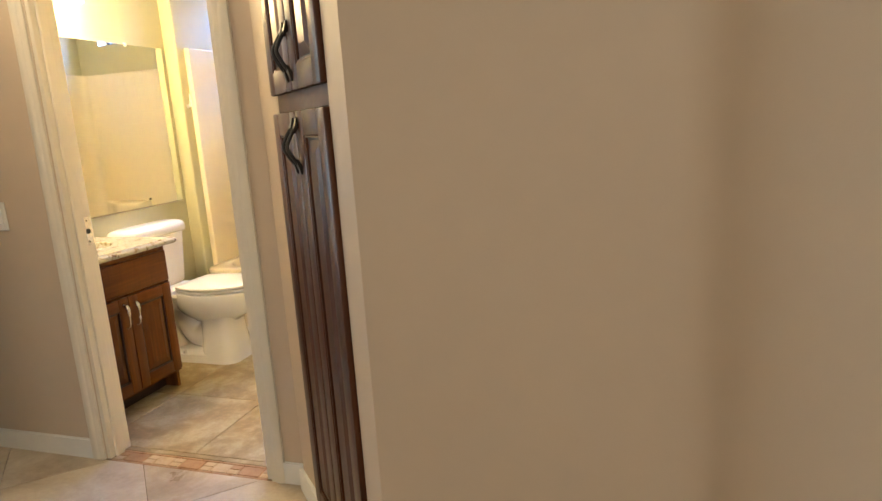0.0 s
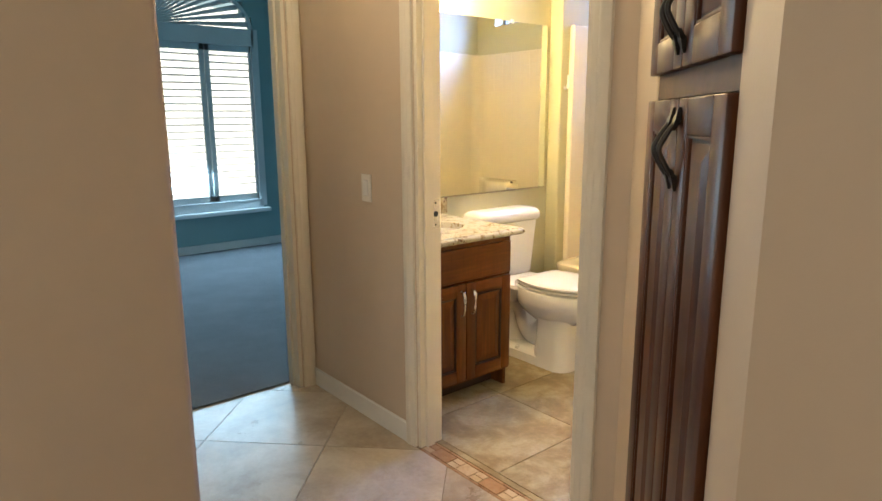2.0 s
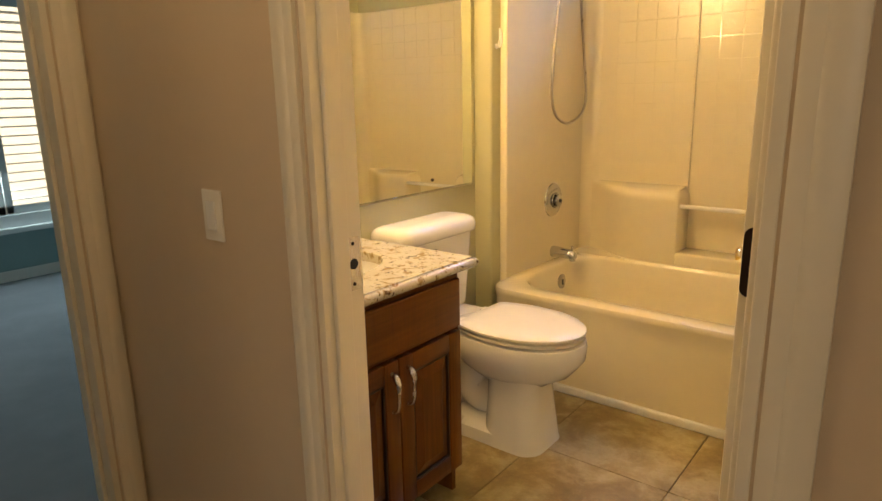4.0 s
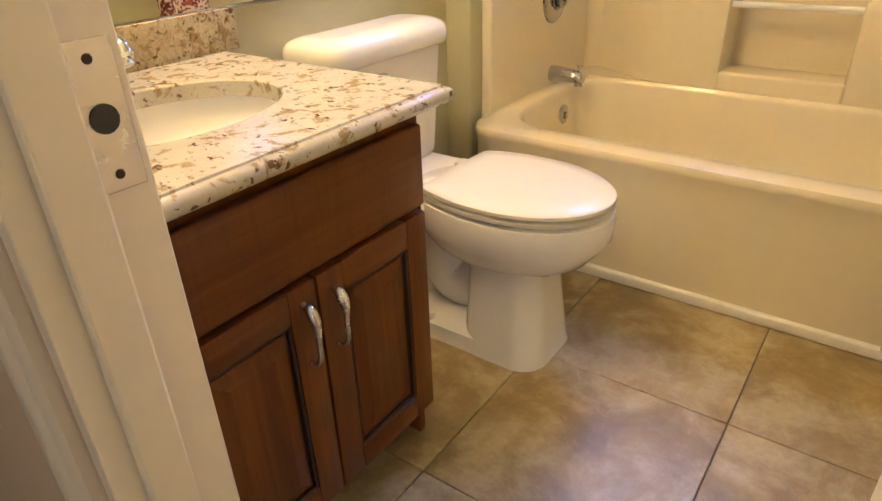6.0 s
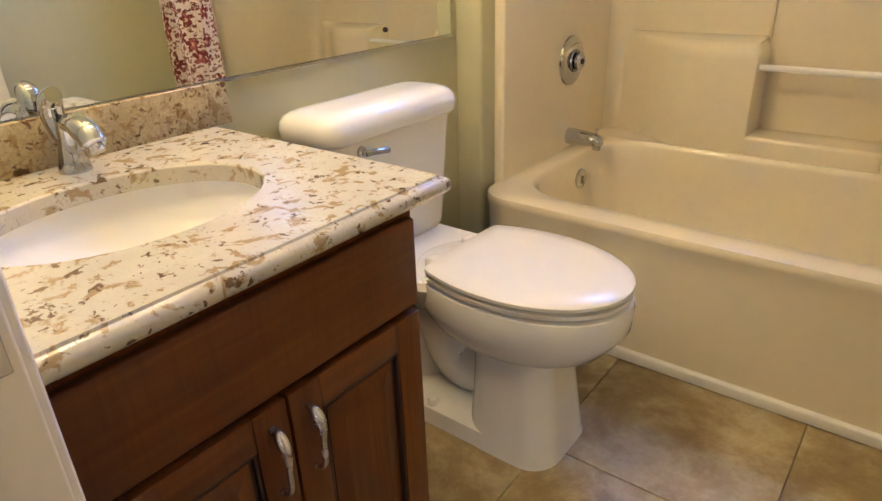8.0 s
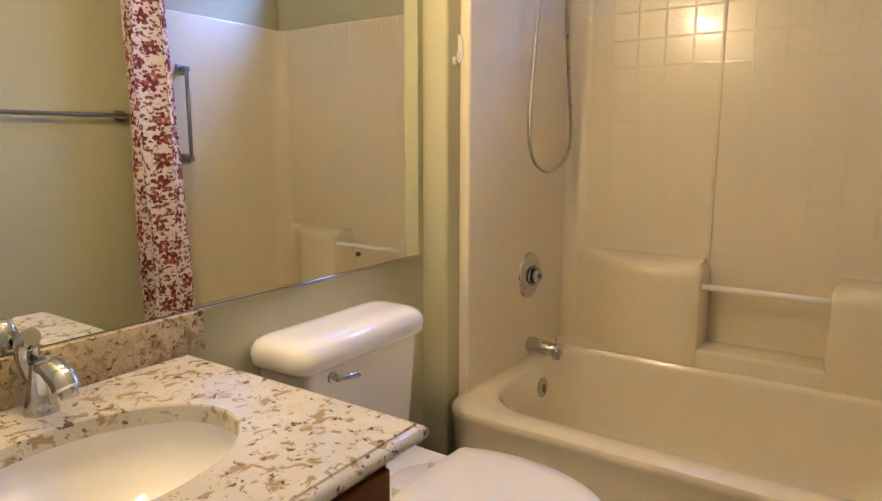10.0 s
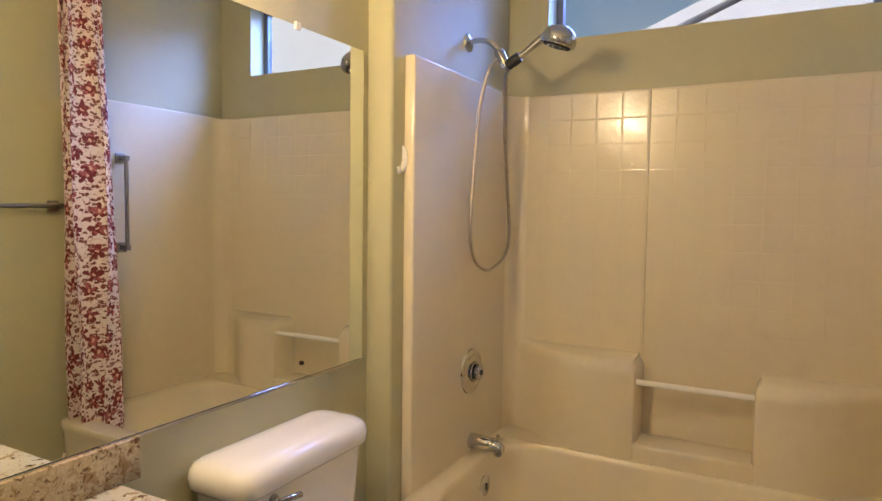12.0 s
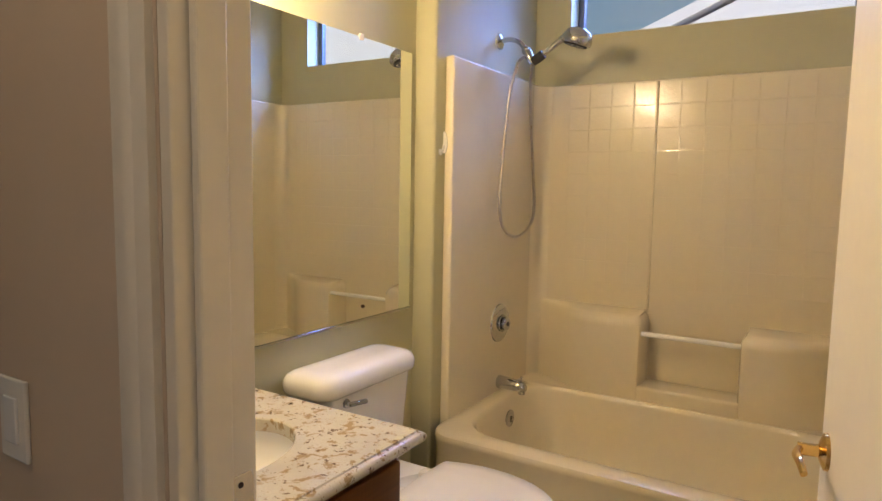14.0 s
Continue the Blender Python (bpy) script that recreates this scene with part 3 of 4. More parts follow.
def doorway(name, a0, a1, axis, faces, label):
    lo, hi = faces
    base = (a0, lo, 0) if axis == "x" else (lo, a0, 0)
    d = thing(name, base, label, "door frame", kind="structure")
    for s, edge in ((-1, a0), (1, a1)):
        for face, away in ((lo, -1), (hi, 1)):
            part("casing", casing(d, edge + 0.006 * s, s, face, 0, DH + 0.06, axis, away), "trim", d, smooth=True)
        e0, e1 = (edge, edge - s * 0.018)
        b = (min(e0, e1), max(e0, e1))
        part("jamb", box(*b, lo, hi, 0, DH, 0.002) if axis == "x" else box(lo, hi, *b, 0, DH, 0.002), "trim", d)
        e0, e1 = edge - s * 0.018, edge - s * 0.030
        b = (min(e0, e1), max(e0, e1))
        mid0, mid1 = lo + (hi - lo) * 0.22, lo + (hi - lo) * 0.60
        part("door_stop", box(*b, mid0, mid1, 0, DH - 0.018, 0.003) if axis == "x" else box(mid0, mid1, *b, 0, DH - 0.018, 0.003), "trim", d)
    for face, away in ((lo, -1), (hi, 1)):
        part("head_casing", head_casing(a0 - 0.066, a1 + 0.066, DH, face, axis, away), "trim", d, smooth=True)
    part("head_jamb", box(a0, a1, lo, hi, DH - 0.018, DH, 0.002) if axis == "x" else box(lo, hi, a0, a1, DH - 0.018, DH, 0.002), "trim", d)
    return d


bath_way = doorway("door_frame_1", DX0, DX1, "x", (1.298, 1.408), "cream painted bathroom door frame with a stepped casing")
bed_way = doorway("door_frame_2", BY0, BY1, "y", (-0.14, -0.02), "cream painted door frame of the blue bedroom")

# strike plate and hinges on the bathroom jambs
SZ = 0.957
_bm = box(DX0 + 0.018, DX0 + 0.0205, 1.361, 1.401, SZ - 0.055, SZ + 0.055, 0.001)
strike = part("strike_plate", _bm, "nickel", bath_way, "worn metal strike plate with a dark latch hole")
# the plate is uncut; a near-black disc gives the shade of the latch hole
part("latch_hole_shade", turned([(0.001, 0), (0.011, 0), (0.011, 0.0012), (0.001, 0.0012)], (DX0 + 0.0206, 1.381, SZ), "x", 16), "rubber", strike)
for _dz in (-0.042, 0.042):
    part("screw", turned([(0.001, 0), (0.004, 0), (0.003, 0.0015), (0.001, 0.0015)], (DX0 + 0.0206, 1.381, SZ + _dz), "x", 10), "bronze", strike)
for _z in (0.25, 1.055, 1.80):
    _bm = bmesh.new()
    _pts = rounded(1.371, 1.406, _z - 0.047, _z + 0.047, 0, 0.012)
    _bm = loft([[(DX1 - 0.018, p[0], p[1]) for p in _pts], [(DX1 - 0.0205, p[0], p[1]) for p in _pts]])
    hinge = part("hinge", _bm, "bronze", bath_way, "dark bronze hinge")
    part("hinge_pin", turned([(0.006, -0.05), (0.006, 0.05)], (DX1 - 0.021, 1.415, _z), "z", 12), "bronze", hinge, smooth=True)
    for _k in (-0.03, 0.0, 0.03):
        part("screw", turned([(0.001, 0), (0.004, 0), (0.003, 0.0012), (0.001, 0.0012)], (DX1 - 0.0222, 1.385 + (0.008 if _k else -0.004), _z + _k), "x", 10), "nickel", hinge)

# the open bathroom door
DOOR_TURN, KZ = 81.2, 0.922
_hinge_place = Vector((DX1 - 0.024, 1.416, 0.0))
bath_door = thing("door_1", _hinge_place, "open white bathroom door with a brass lever handle", "door", kind="structure")
DM = Matrix.Translation(_hinge_place) @ Matrix.Rotation(radians(-DOOR_TURN), 4, "Z")


def door_local(bm):
    bm.transform(DM)
    return bm


# local: the leaf runs along -x from the hinge, its hall face looks to -y when shut
part("leaf", door_local(box(-0.775, -0.004, -0.036, -0.001, 0.012, DH - 0.022, 0.002)), "door_paint", bath_door)
for _side, _y in ((-1, -0.036), (1, -0.001)):
    ro = part("rosette", door_local(turned([(0.001, 0), (0.032, 0), (0.031, _side * 0.006), (0.02, _side * 0.011), (0.011, _side * 0.014), (0.011, _side * 0.045), (0.001, _side * 0.046)], (-0.715, _y, KZ), "y", 24)), "brass", bath_door, "polished brass rosette", smooth=True)
    _p = smooth_path([(-0.715, _y + _side * 0.042, KZ), (-0.685, _y + _side * 0.050, KZ + 0.001), (-0.645, _y + _side * 0.050, KZ + 0.004), (-0.61, _y + _side * 0.047, KZ - 0.004)])
    part("lever", door_local(tube(_p, [0.0095 - 0.0035 * k / len(_p) for k in range(len(_p))], 12, 0.7)), "brass", ro, "polished brass lever", smooth=True)

for _z in (0.25, 1.058, 1.80):
    _pts = rounded(-0.035, -0.002, _z - 0.048, _z + 0.048, 0, 0.012)
    _bm = loft([[(-0.0042, p[0], p[1]) for p in _pts], [(-0.0018, p[0], p[1]) for p in _pts]])
    _h = part("hinge_leaf", door_local(_bm), "bronze", bath_door, "dark bronze hinge leaf on the door's edge")
    for _k in (-0.03, 0.0, 0.03):
        part("screw", door_local(turned([(0.001, 0), (0.004, 0), (0.003, 0.0012), (0.001, 0.0012)], (-0.0018, -0.018, _z + _k), "x", 10)), "nickel", _h)

# wall switch in the corridor
sw = thing("light_switch", (0.498, 1.298, 1.0355), "off-white wall switch with a rocker on the beige corridor wall", "light switch")
part("cover_plate", box(0.463, 0.533, 1.291, 1.298, 0.978, 1.093, 0.003), "seat_plastic", sw)
_r = part("rocker", box(0.481, 0.515, 1.287, 1.292, 1.003, 1.068, 0.002), "porcelain", sw)


# ---- tub and surround ----
def tub_unit():
    t = thing("bathtub", (0.9, 3.4, 0.0), "almond fibreglass bathtub with a one-piece tiled-look surround", "bathtub")
    X0, X1, Y0, Y1, R = 0.150, 1.672, 2.872, 3.70, 0.425
    # apron and rim as one shell: outer wall up, over the rim, down into the basin
    rings = [
        rounded(X0, X1, Y0 + 0.014, Y1, 0.0, 0.10),
        rounded(X0, X1, Y0 + 0.014, Y1, 0.325, 0.10),
        rounded(X0, X1, Y0 + 0.011, Y1, 0.368, 0.10),
        rounded(X0, X1, Y0 + 0.003, Y1, 0.393, 0.10),
        rounded(X0, X1, Y0, Y1, R - 0.016, 0.10),
        rounded(X0 + 0.003, X1, Y0 + 0.005, Y1, R - 0.005, 0.10),
        rounded(X0 + 0.012, X1, Y0 + 0.016, Y1, R, 0.10),
        rounded(X0 + 0.075, X1 - 0.07, Y0 + 0.085, Y1 - 0.014, R + 0.001, 0.19),
        rounded(X0 + 0.082, X1 - 0.08, Y0 + 0.093, Y1 - 0.018, R - 0.004, 0.19),
        rounded(X0 + 0.090, X1 - 0.10, Y0 + 0.101, Y1 - 0.024, R - 0.02, 0.19),
        rounded(X0 + 0.115, X1 - 0.16, Y0 + 0.118, Y1 - 0.045, R - 0.15, 0.18),
        rounded(X0 + 0.135, X1 - 0.24, Y0 + 0.140, Y1 - 0.085, R - 0.28, 0.16),
        rounded(X0 + 0.165, X1 - 0.29, Y0 + 0.175, Y1 - 0.12, R - 0.335, 0.13),
        rounded(X0 + 0.22, X1 - 0.35, Y0 + 0.23, Y1 - 0.18, R - 0.348, 0.09),
    ]
    part("tub", loft(rings, cap0=False), "fibreglass", t, smooth=True)
    _bm = box(X0 - 0.03, X1 + 0.02, Y0 - 0.004, Y0 + 0.02, 0.0, 0.034, 0.006, 3)
    part("base_strip", _bm, "base_trim", t, "white moulding strip along the floor", smooth=True)
    # end panels
    bm = box(0.1225, 0.162, 3.022, 3.858, 0.0, 1.860, 0.009, 4)
    part("end_panel", bm, "fibreglass", t, smooth=True)
    part("end_panel", box(1.671, 1.702, 3.022, 3.858, 0.0, 1.860, 0.009, 4), "fibreglass", t, smooth=True)
    # back panel, with rounded inner corners
    bm = box(0.162, 1.671, 3.855, 3.884, R, 1.852, 0.006, 3)
    for cx, s in ((0.162, 1), (1.671, -1)):
        pts = [(cx, 3.855), (cx, 3.785)] + [(cx + s * 0.07 * (1 - math.cos(radians(a))), 3.785 + 0.07 * math.sin(radians(a))) for a in range(10, 91, 10)]
        join(bm, prism(pts, R, 1.851))
    part("back_panel", bm, "fibreglass", t, smooth=True)
    # lower blocks with a recess and a rail
    LZ = 0.800

    def block(xa, xb, wall_x, s, ztop, z0=0.30):
        """A moulded block that grows out of the back panel's corner in a long curve; s: +1 where the end panel is at its low x."""
        rings = []
        for z, e in ((z0, 0.0), (ztop - 0.050, 0.0), (ztop - 0.030, 0.003), (ztop - 0.014, 0.010), (ztop - 0.004, 0.022), (ztop + 0.002, 0.045), (ztop + 0.007, 0.09), (ztop + 0.012, 0.128)):
            front = []
            for k in range(15):
                u = k / 14
                f = 0.5 + 0.5 * math.cos(math.pi * u)
                front.append((wall_x + s * 0.38 * u, 3.694 + e + (0.160 - e) * f))
            g = min(e, 0.02)
            end = (xb - g) if s > 0 else (xa + g)
            rings.append([(p[0], p[1], z) for p in front] + [(end - s * 0.030, 3.694 + e, z), (end - s * 0.009, 3.703 + e, z), (end, 3.724 + e, z), (end - s * 0.0, 3.858, z), (wall_x, 3.858, z)])
        return part("ledge", loft(rings), "fibreglass", t, smooth=True)

    part("back_deck", prism([(0.150, 3.58), (0.21, 3.58), (0.22, 3.684), (0.75, 3.684), (0.75, 3.857), (0.150, 3.857)], R - 0.03, R - 0.0004), "fibreglass", t)
    part("back_deck", box(1.10, 1.672, 3.684, 3.857, R - 0.03, R), "fibreglass", t)
    block(0.160, 0.741, 0.160, 1, LZ)
    block(1.140, 1.671, 1.671, -1, LZ - 0.025)
    part("recess_sill", box(0.73, 1.150, 3.696, 3.856, 0.30, 0.492, 0.014, 4), "fibreglass", t, smooth=True)
    part("rail", tube([(0.739, 3.722, 0.725), (0.94, 3.722, 0.725), (1.143, 3.722, 0.725)], 0.0115, 14), "porcelain", t, "white grab rail in the recess", smooth=True)
    part("ridge", box(0.722, 0.733, 3.846, 3.857, LZ, 1.842, 0.004, 3), "fibreglass", t, smooth=True)
    # relief tiles of the upper back panel
    S = 0.1030
    me = [None, None]
    for row in range(9):
        for col in range(14):
            x = 0.728 + (col - 4.5) * S
            z = 1.845 - (row + 0.5) * S
            if x - S / 2 < 0.22 or x + S / 2 > 1.63:
                continue
            k = 0 if row < 3 else 1
            if me[k] is None:
                e, h = ((0.003, 3.8532), (0.0016, 3.8544))[k]
                bm = box(-S / 2 + e, S / 2 - e, h, 3.8565, -S / 2 + e, S / 2 - e, 0.0009, 1)
                me[k] = bpy.data.meshes.new("relief_tile")
                bm.transform(Matrix.Translation(-t.location))
                bm.to_mesh(me[k])
                bm.free()
                me[k].materials.append(M["relief" if k == 0 else "fibreglass"])
            ob = new("relief_tile", me[k])
            ob.parent = t
            ob.location = (x, 0, z)
    # drain fittings
    ov = part("overflow", turned([(0.001, 0), (0.041, 0), (0.041, 0.004), (0.032, 0.009), (0.001, 0.010)], (0.2535, 3.41, 0.330), "x"), "chrome", t, "chrome overflow plate", smooth=True)
    part("overflow_lever", box(0.262, 0.272, 3.407, 3.413, 0.315, 0.345, 0.002), "chrome", ov, "chrome overflow lever")
    return t


_m = plain("relief", (0.76, 0.685, 0.51), (0.74, 0.665, 0.49), 0.13, scale=1.6, coat=0.5, rvar=0.03, bump=0.7, bscale=62, distance=0.002)
M["relief"] = _m
tub = tub_unit()


def tap_valve():
    x, y, z = 0.162, 3.468, 0.745
    v = thing("shower_valve", (x, y, z), "round chrome shower valve on the tub's end panel", "shower valve")
    part("escutcheon", turned([(0.001, 0), (0.088, 0), (0.086, 0.006), (0.070, 0.012), (0.045, 0.015), (0.001, 0.016)], (x, y, z), "x", 36), "chrome", v, smooth=True)
    # added ring that puts the escutcheon's dark reflections into its colour
    part("reflection_ring", turned([(0.001, 0.0165), (0.040, 0.0165), (0.037, 0.022), (0.001, 0.0225)], (x, y, z), "x", 30), "reflection_chrome", v, "dark ring standing in for reflections round the knob", smooth=True)
    k = part("knob", turned([(0.001, 0.012), (0.026, 0.013), (0.024, 0.022), (0.030, 0.026), (0.032, 0.038), (0.026, 0.044), (0.001, 0.045)], (x, y, z), "x", 12), "chrome", v, smooth=True)
    part("cap", turned([(0.001, 0), (0.011, 0), (0.009, 0.003), (0.001, 0.004)], (x + 0.0452, y, z), "x", 16), "rubber", k, "dark centre cap", smooth=True)


def spout():
    x, y, z = 0.162, 3.478, 0.468
    s = thing("tub_spout", (x, y, z), "chrome tub spout with a diverter pull above the tub's rim", "tub spout")
    rings = []
    for d, r, dz in ((0, 0.030, 0), (0.01, 0.031, 0), (0.05, 0.029, -0.001), (0.10, 0.026, -0.003), (0.128, 0.023, -0.006), (0.138, 0.014, -0.009)):
        rings.append([(x + d, y + r * math.cos(2 * math.pi * i / 24), z + dz + r * math.sin(2 * math.pi * i / 24)) for i in range(24)])
    part("body", loft(rings), "chrome", s, smooth=True)
    part("outlet", turned([(0.016, -0.038), (0.016, -0.01)], (x + 0.117, y, z), "z", 18), "chrome", s, smooth=True)
    part("diverter", turned([(0.004, 0.02), (0.004, 0.034), (0.007, 0.036), (0.006, 0.042), (0.001, 0.043)], (x + 0.115, y, z), "z", 14), "chrome", s, smooth=True)


def shower():
    x, y, z = 0.122, 3.480, 2.001
    s = thing("hand_shower", (x, y, z), "chrome hand shower with a metal hose on a wall arm", "hand shower")
    part("flange", turned([(0.001, 0), (0.036, 0), (0.034, 0.006), (0.018, 0.013), (0.001, 0.014)], (x, y, z), "x", 28), "chrome", s, smooth=True)
    part("arm", tube(smooth_path([(x, y, z), (x + 0.05, y, z + 0.004), (x + 0.095, y, z - 0.012), (x + 0.125, y, z - 0.045)]), 0.0105, 14), "chrome", s, smooth=True)
    bx, bz = x + 0.135, z - 0.062
    bracket = part("bracket", tube([(bx - 0.012, y, bz + 0.020), (bx - 0.002, y, bz + 0.004), (bx + 0.012, y, bz - 0.02), (bx + 0.024, y, bz - 0.045)], [0.017, 0.020, 0.018, 0.011], 16), "chrome", s, smooth=True)
    part("nut", turned([(0.001, -0.012), (0.019, -0.012), (0.019, 0.012), (0.001, 0.012)], (bx - 0.006, y, bz + 0.012), "z", 8), "chrome", bracket)
    # cradle, handle and head
    hp = [(bx + 0.028, y, bz - 0.038), (bx + 0.055, y, bz - 0.022), (bx + 0.075, y, bz - 0.010)]
    part("grip", tube(hp, [0.019, 0.021, 0.019], 18), "rubber", s, "black rubber grip", smooth=True)
    hp = smooth_path([(bx + 0.072, y, bz - 0.012), (bx + 0.11, y, bz + 0.012), (bx + 0.15, y, bz + 0.040), (bx + 0.195, y, bz + 0.060)], 5)
    part("handle", tube(hp, [0.011 + 0.010 * (k / len(hp)) ** 2 for k in range(len(hp))], 16), "chrome", s, smooth=True)
    head = turned([(0.001, 0.038), (0.028, 0.035), (0.052, 0.020), (0.064, -0.006), (0.064, -0.024), (0.057, -0.033), (0.001, -0.034)], (0, 0, 0), "z", 30)
    head.transform(Matrix.Translation((bx + 0.225, y, bz + 0.046)) @ Matrix.Rotation(radians(18), 4, "Y"))
    hd = part("head", head, "chrome", s, smooth=True)
    face = turned([(0.001, -0.033), (0.050, -0.033), (0.048, -0.038), (0.001, -0.038)], (0, 0, 0), "z", 24)
    face.transform(Matrix.Translation((bx + 0.225, y, bz + 0.046)) @ Matrix.Rotation(radians(18), 4, "Y"))
    f = part("spray_face", face, "rubber", hd, "dark spray face")
    for k in range(8):
        a = 2 * math.pi * k / 8
        nz = turned([(0.001, -0.037), (0.006, -0.038), (0.005, -0.042), (0.001, -0.042)], (0.031 * math.cos(a), 0.031 * math.sin(a), 0), "z", 8)
        nz.transform(Matrix.Translation((bx + 0.225, y, bz + 0.046)) @ Matrix.Rotation(radians(18), 4, "Y"))
        part("nozzle", nz, "chrome", hd)
    # the hanging hose
    top_a, top_b = (bx - 0.006, y - 0.006, bz - 0.012), (bx + 0.028, y + 0.004, bz - 0.05)
    pts = [top_a, (bx - 0.03, y - 0.03, bz - 0.05), (0.195, 3.44, 1.75), (0.190, 3.405, 1.50), (0.190, 3.385, 1.29), (0.190, 3.430, 1.180), (0.190, 3.555, 1.135), (0.190, 3.700, 1.170), (0.192, 3.755, 1.26), (0.200, 3.710, 1.45), (0.215, 3.635, 1.66), (0.242, 3.56, 1.85), top_b]
    part("hose", tube(smooth_path(pts, 10), 0.0072, 10), "hose", s, "flexible ribbed metal hose", smooth=True)


tap_valve()
spout()
shower()

hook = thing("adhesive_hook", (0.124, 3.022, 1.52), "white plastic adhesive hook on the surround's front edge", "wall hook")
_pts = [(0.124 + 0.015 * math.cos(radians(a)), 1.523 + 0.036 * math.sin(radians(a)) * (1.35 if a < 180 else 1.0)) for a in range(0, 360, 15)]
part("plate", loft([[(p[0], 3.022, p[1]) for p in _pts], [(p[0], 3.016, p[1]) for p in _pts]]), "porcelain", hook, smooth=True)
part("prong", tube(smooth_path([(0.124, 3.016, 1.518), (0.124, 3.006, 1.492), (0.126, 2.992, 1.486), (0.128, 2.984, 1.502)]), 0.005, 10, 1.3), "porcelain", hook, smooth=True)

# ---- toilet ----
def toilet():
    cy = 2.475
    t = thing("toilet", (0.45, cy, 0.0), "white porcelain toilet, lid shut, between vanity and tub", "toilet")
    # tank
    rings = [rounded(0.055, 0.195, cy - 0.195, cy + 0.165, 0.405, 0.03), rounded(0.045, 0.208, cy - 0.208, cy + 0.178, 0.43, 0.035), rounded(0.045, 0.219, cy - 0.237, cy + 0.205, 0.742, 0.035)]
    tank = part("tank", loft(rings), "porcelain", t, smooth=True)
    rings = []
    for z, e in ((0.730, 0.016), (0.734, 0.006), (0.742, 0.001), (0.764, 0.0), (0.779, 0.004), (0.790, 0.012), (0.797, 0.024), (0.802, 0.042), (0.804, 0.065)):
        rings.append(rounded(0.034 + e, 0.238 - e, cy - 0.262 + e, cy + 0.228 - e, z, max(0.055 - 0.4 * e, 0.02), 8))
    part("tank_lid", loft(rings), "porcelain", t, smooth=True)
    lv = part("flush_lever", turned([(0.001, 0), (0.015, 0), (0.013, 0.008), (0.007, 0.011), (0.007, 0.02), (0.001, 0.021)], (0.216, cy - 0.15, 0.706), "x", 18), "chrome", t, "chrome flush lever", smooth=True)
    part("lever_arm", tube(smooth_path([(0.232, cy - 0.15, 0.704), (0.240, cy - 0.125, 0.704), (0.244, cy - 0.085, 0.700)]), 0.0065, 10, 1.2), "chrome", lv, "chrome flush lever arm", smooth=True)
    # bowl
    N = 48
    rings = [
        oval(0.555, cy, 0.235, 0.145, 0.105, N, 2.3),
        oval(0.553, cy, 0.262, 0.185, 0.132, N, 2.2, 0.19),
        oval(0.556, cy, 0.285, 0.226, 0.157, N, 2.1, 0.23),
        oval(0.556, cy, 0.318, 0.252, 0.174, N, 2.1, 0.26),
        oval(0.560, cy, 0.348, 0.270, 0.184, N, 2.1, 0.27),
        oval(0.560, cy, 0.395, 0.274, 0.186, N, 2.1, 0.28),
        oval(0.560, cy, 0.413, 0.270, 0.183, N, 2.1, 0.28),
        oval(0.560, cy, 0.419, 0.256, 0.172, N, 2.1, 0.27),
    ]
    part("bowl", loft(rings), "porcelain", t, smooth=True)
    # deck between the bowl and the tank
    rings = [rounded(0.05, 0.42, cy - 0.10, cy + 0.10, 0.30, 0.04), rounded(0.04, 0.42, cy - 0.150, cy + 0.150, 0.36, 0.05), rounded(0.04, 0.42, cy - 0.165, cy + 0.165, 0.395, 0.05), rounded(0.045, 0.41, cy - 0.158, cy + 0.158, 0.412, 0.05)]
    part("deck", loft(rings), "porcelain", t, smooth=True)
    # pedestal: a front column, the trap behind it and the foot
    rings = [rounded(0.480, 0.728, cy - 0.160, cy + 0.100, 0.0, 0.075, 8), rounded(0.483, 0.724, cy - 0.156, cy + 0.097, 0.02, 0.075, 8), rounded(0.485, 0.708, cy - 0.138, cy + 0.088, 0.14, 0.07, 8), rounded(0.485, 0.694, cy - 0.128, cy + 0.086, 0.24, 0.065, 8), rounded(0.47, 0.72, cy - 0.130, cy + 0.11, 0.31, 0.065, 8)]
    part("pedestal", loft(rings), "porcelain", t, smooth=True)
    rings = [rounded(0.19, 0.62, cy - 0.158, cy + 0.130, 0.0, 0.06), rounded(0.195, 0.62, cy - 0.152, cy + 0.125, 0.045, 0.06), rounded(0.21, 0.62, cy - 0.120, cy + 0.105, 0.062, 0.05)]
    part("foot", loft(rings), "porcelain", t, smooth=True)
    path = smooth_path([(0.56, cy - 0.01, 0.20), (0.45, cy - 0.01, 0.13), (0.38, cy - 0.01, 0.15), (0.33, cy - 0.01, 0.25), (0.27, cy - 0.01, 0.26), (0.25, cy - 0.01, 0.14), (0.25, cy - 0.01, 0.03)], 6)
    part("trapway", tube(path, 0.078, 20), "porcelain", t, smooth=True)
    for s in (-1, 1):
        part("bolt_cap", turned([(0.015, 0), (0.015, 0.008), (0.010, 0.017), (0.001, 0.019)], (0.385, cy - 0.012 + s * 0.122, 0.050), "z", 16), "porcelain", t, smooth=True)
    # seat and lid
    def seat_ring(z, grow, power=2.05):
        ring = []
        for px, py, pz in oval(0.565, cy, z, 0.262 + grow, 0.186 + grow, N, power, 0.185 + grow):
            if px < 0.565:
                k = (0.565 - px) / (0.185 + grow)
                w = 1 - 0.22 * k ** 2.2 if k < 0.93 else (1 - 0.22 * 0.93 ** 2.2) * (1 - ((k - 0.93) / 0.07) ** 2 * 0.25)
                py = cy + math.copysign((0.186 + grow) * w, py - cy) if k < 0.985 else cy + (py - cy) * 1.5
            ring.append((px, py, pz))
        return ring
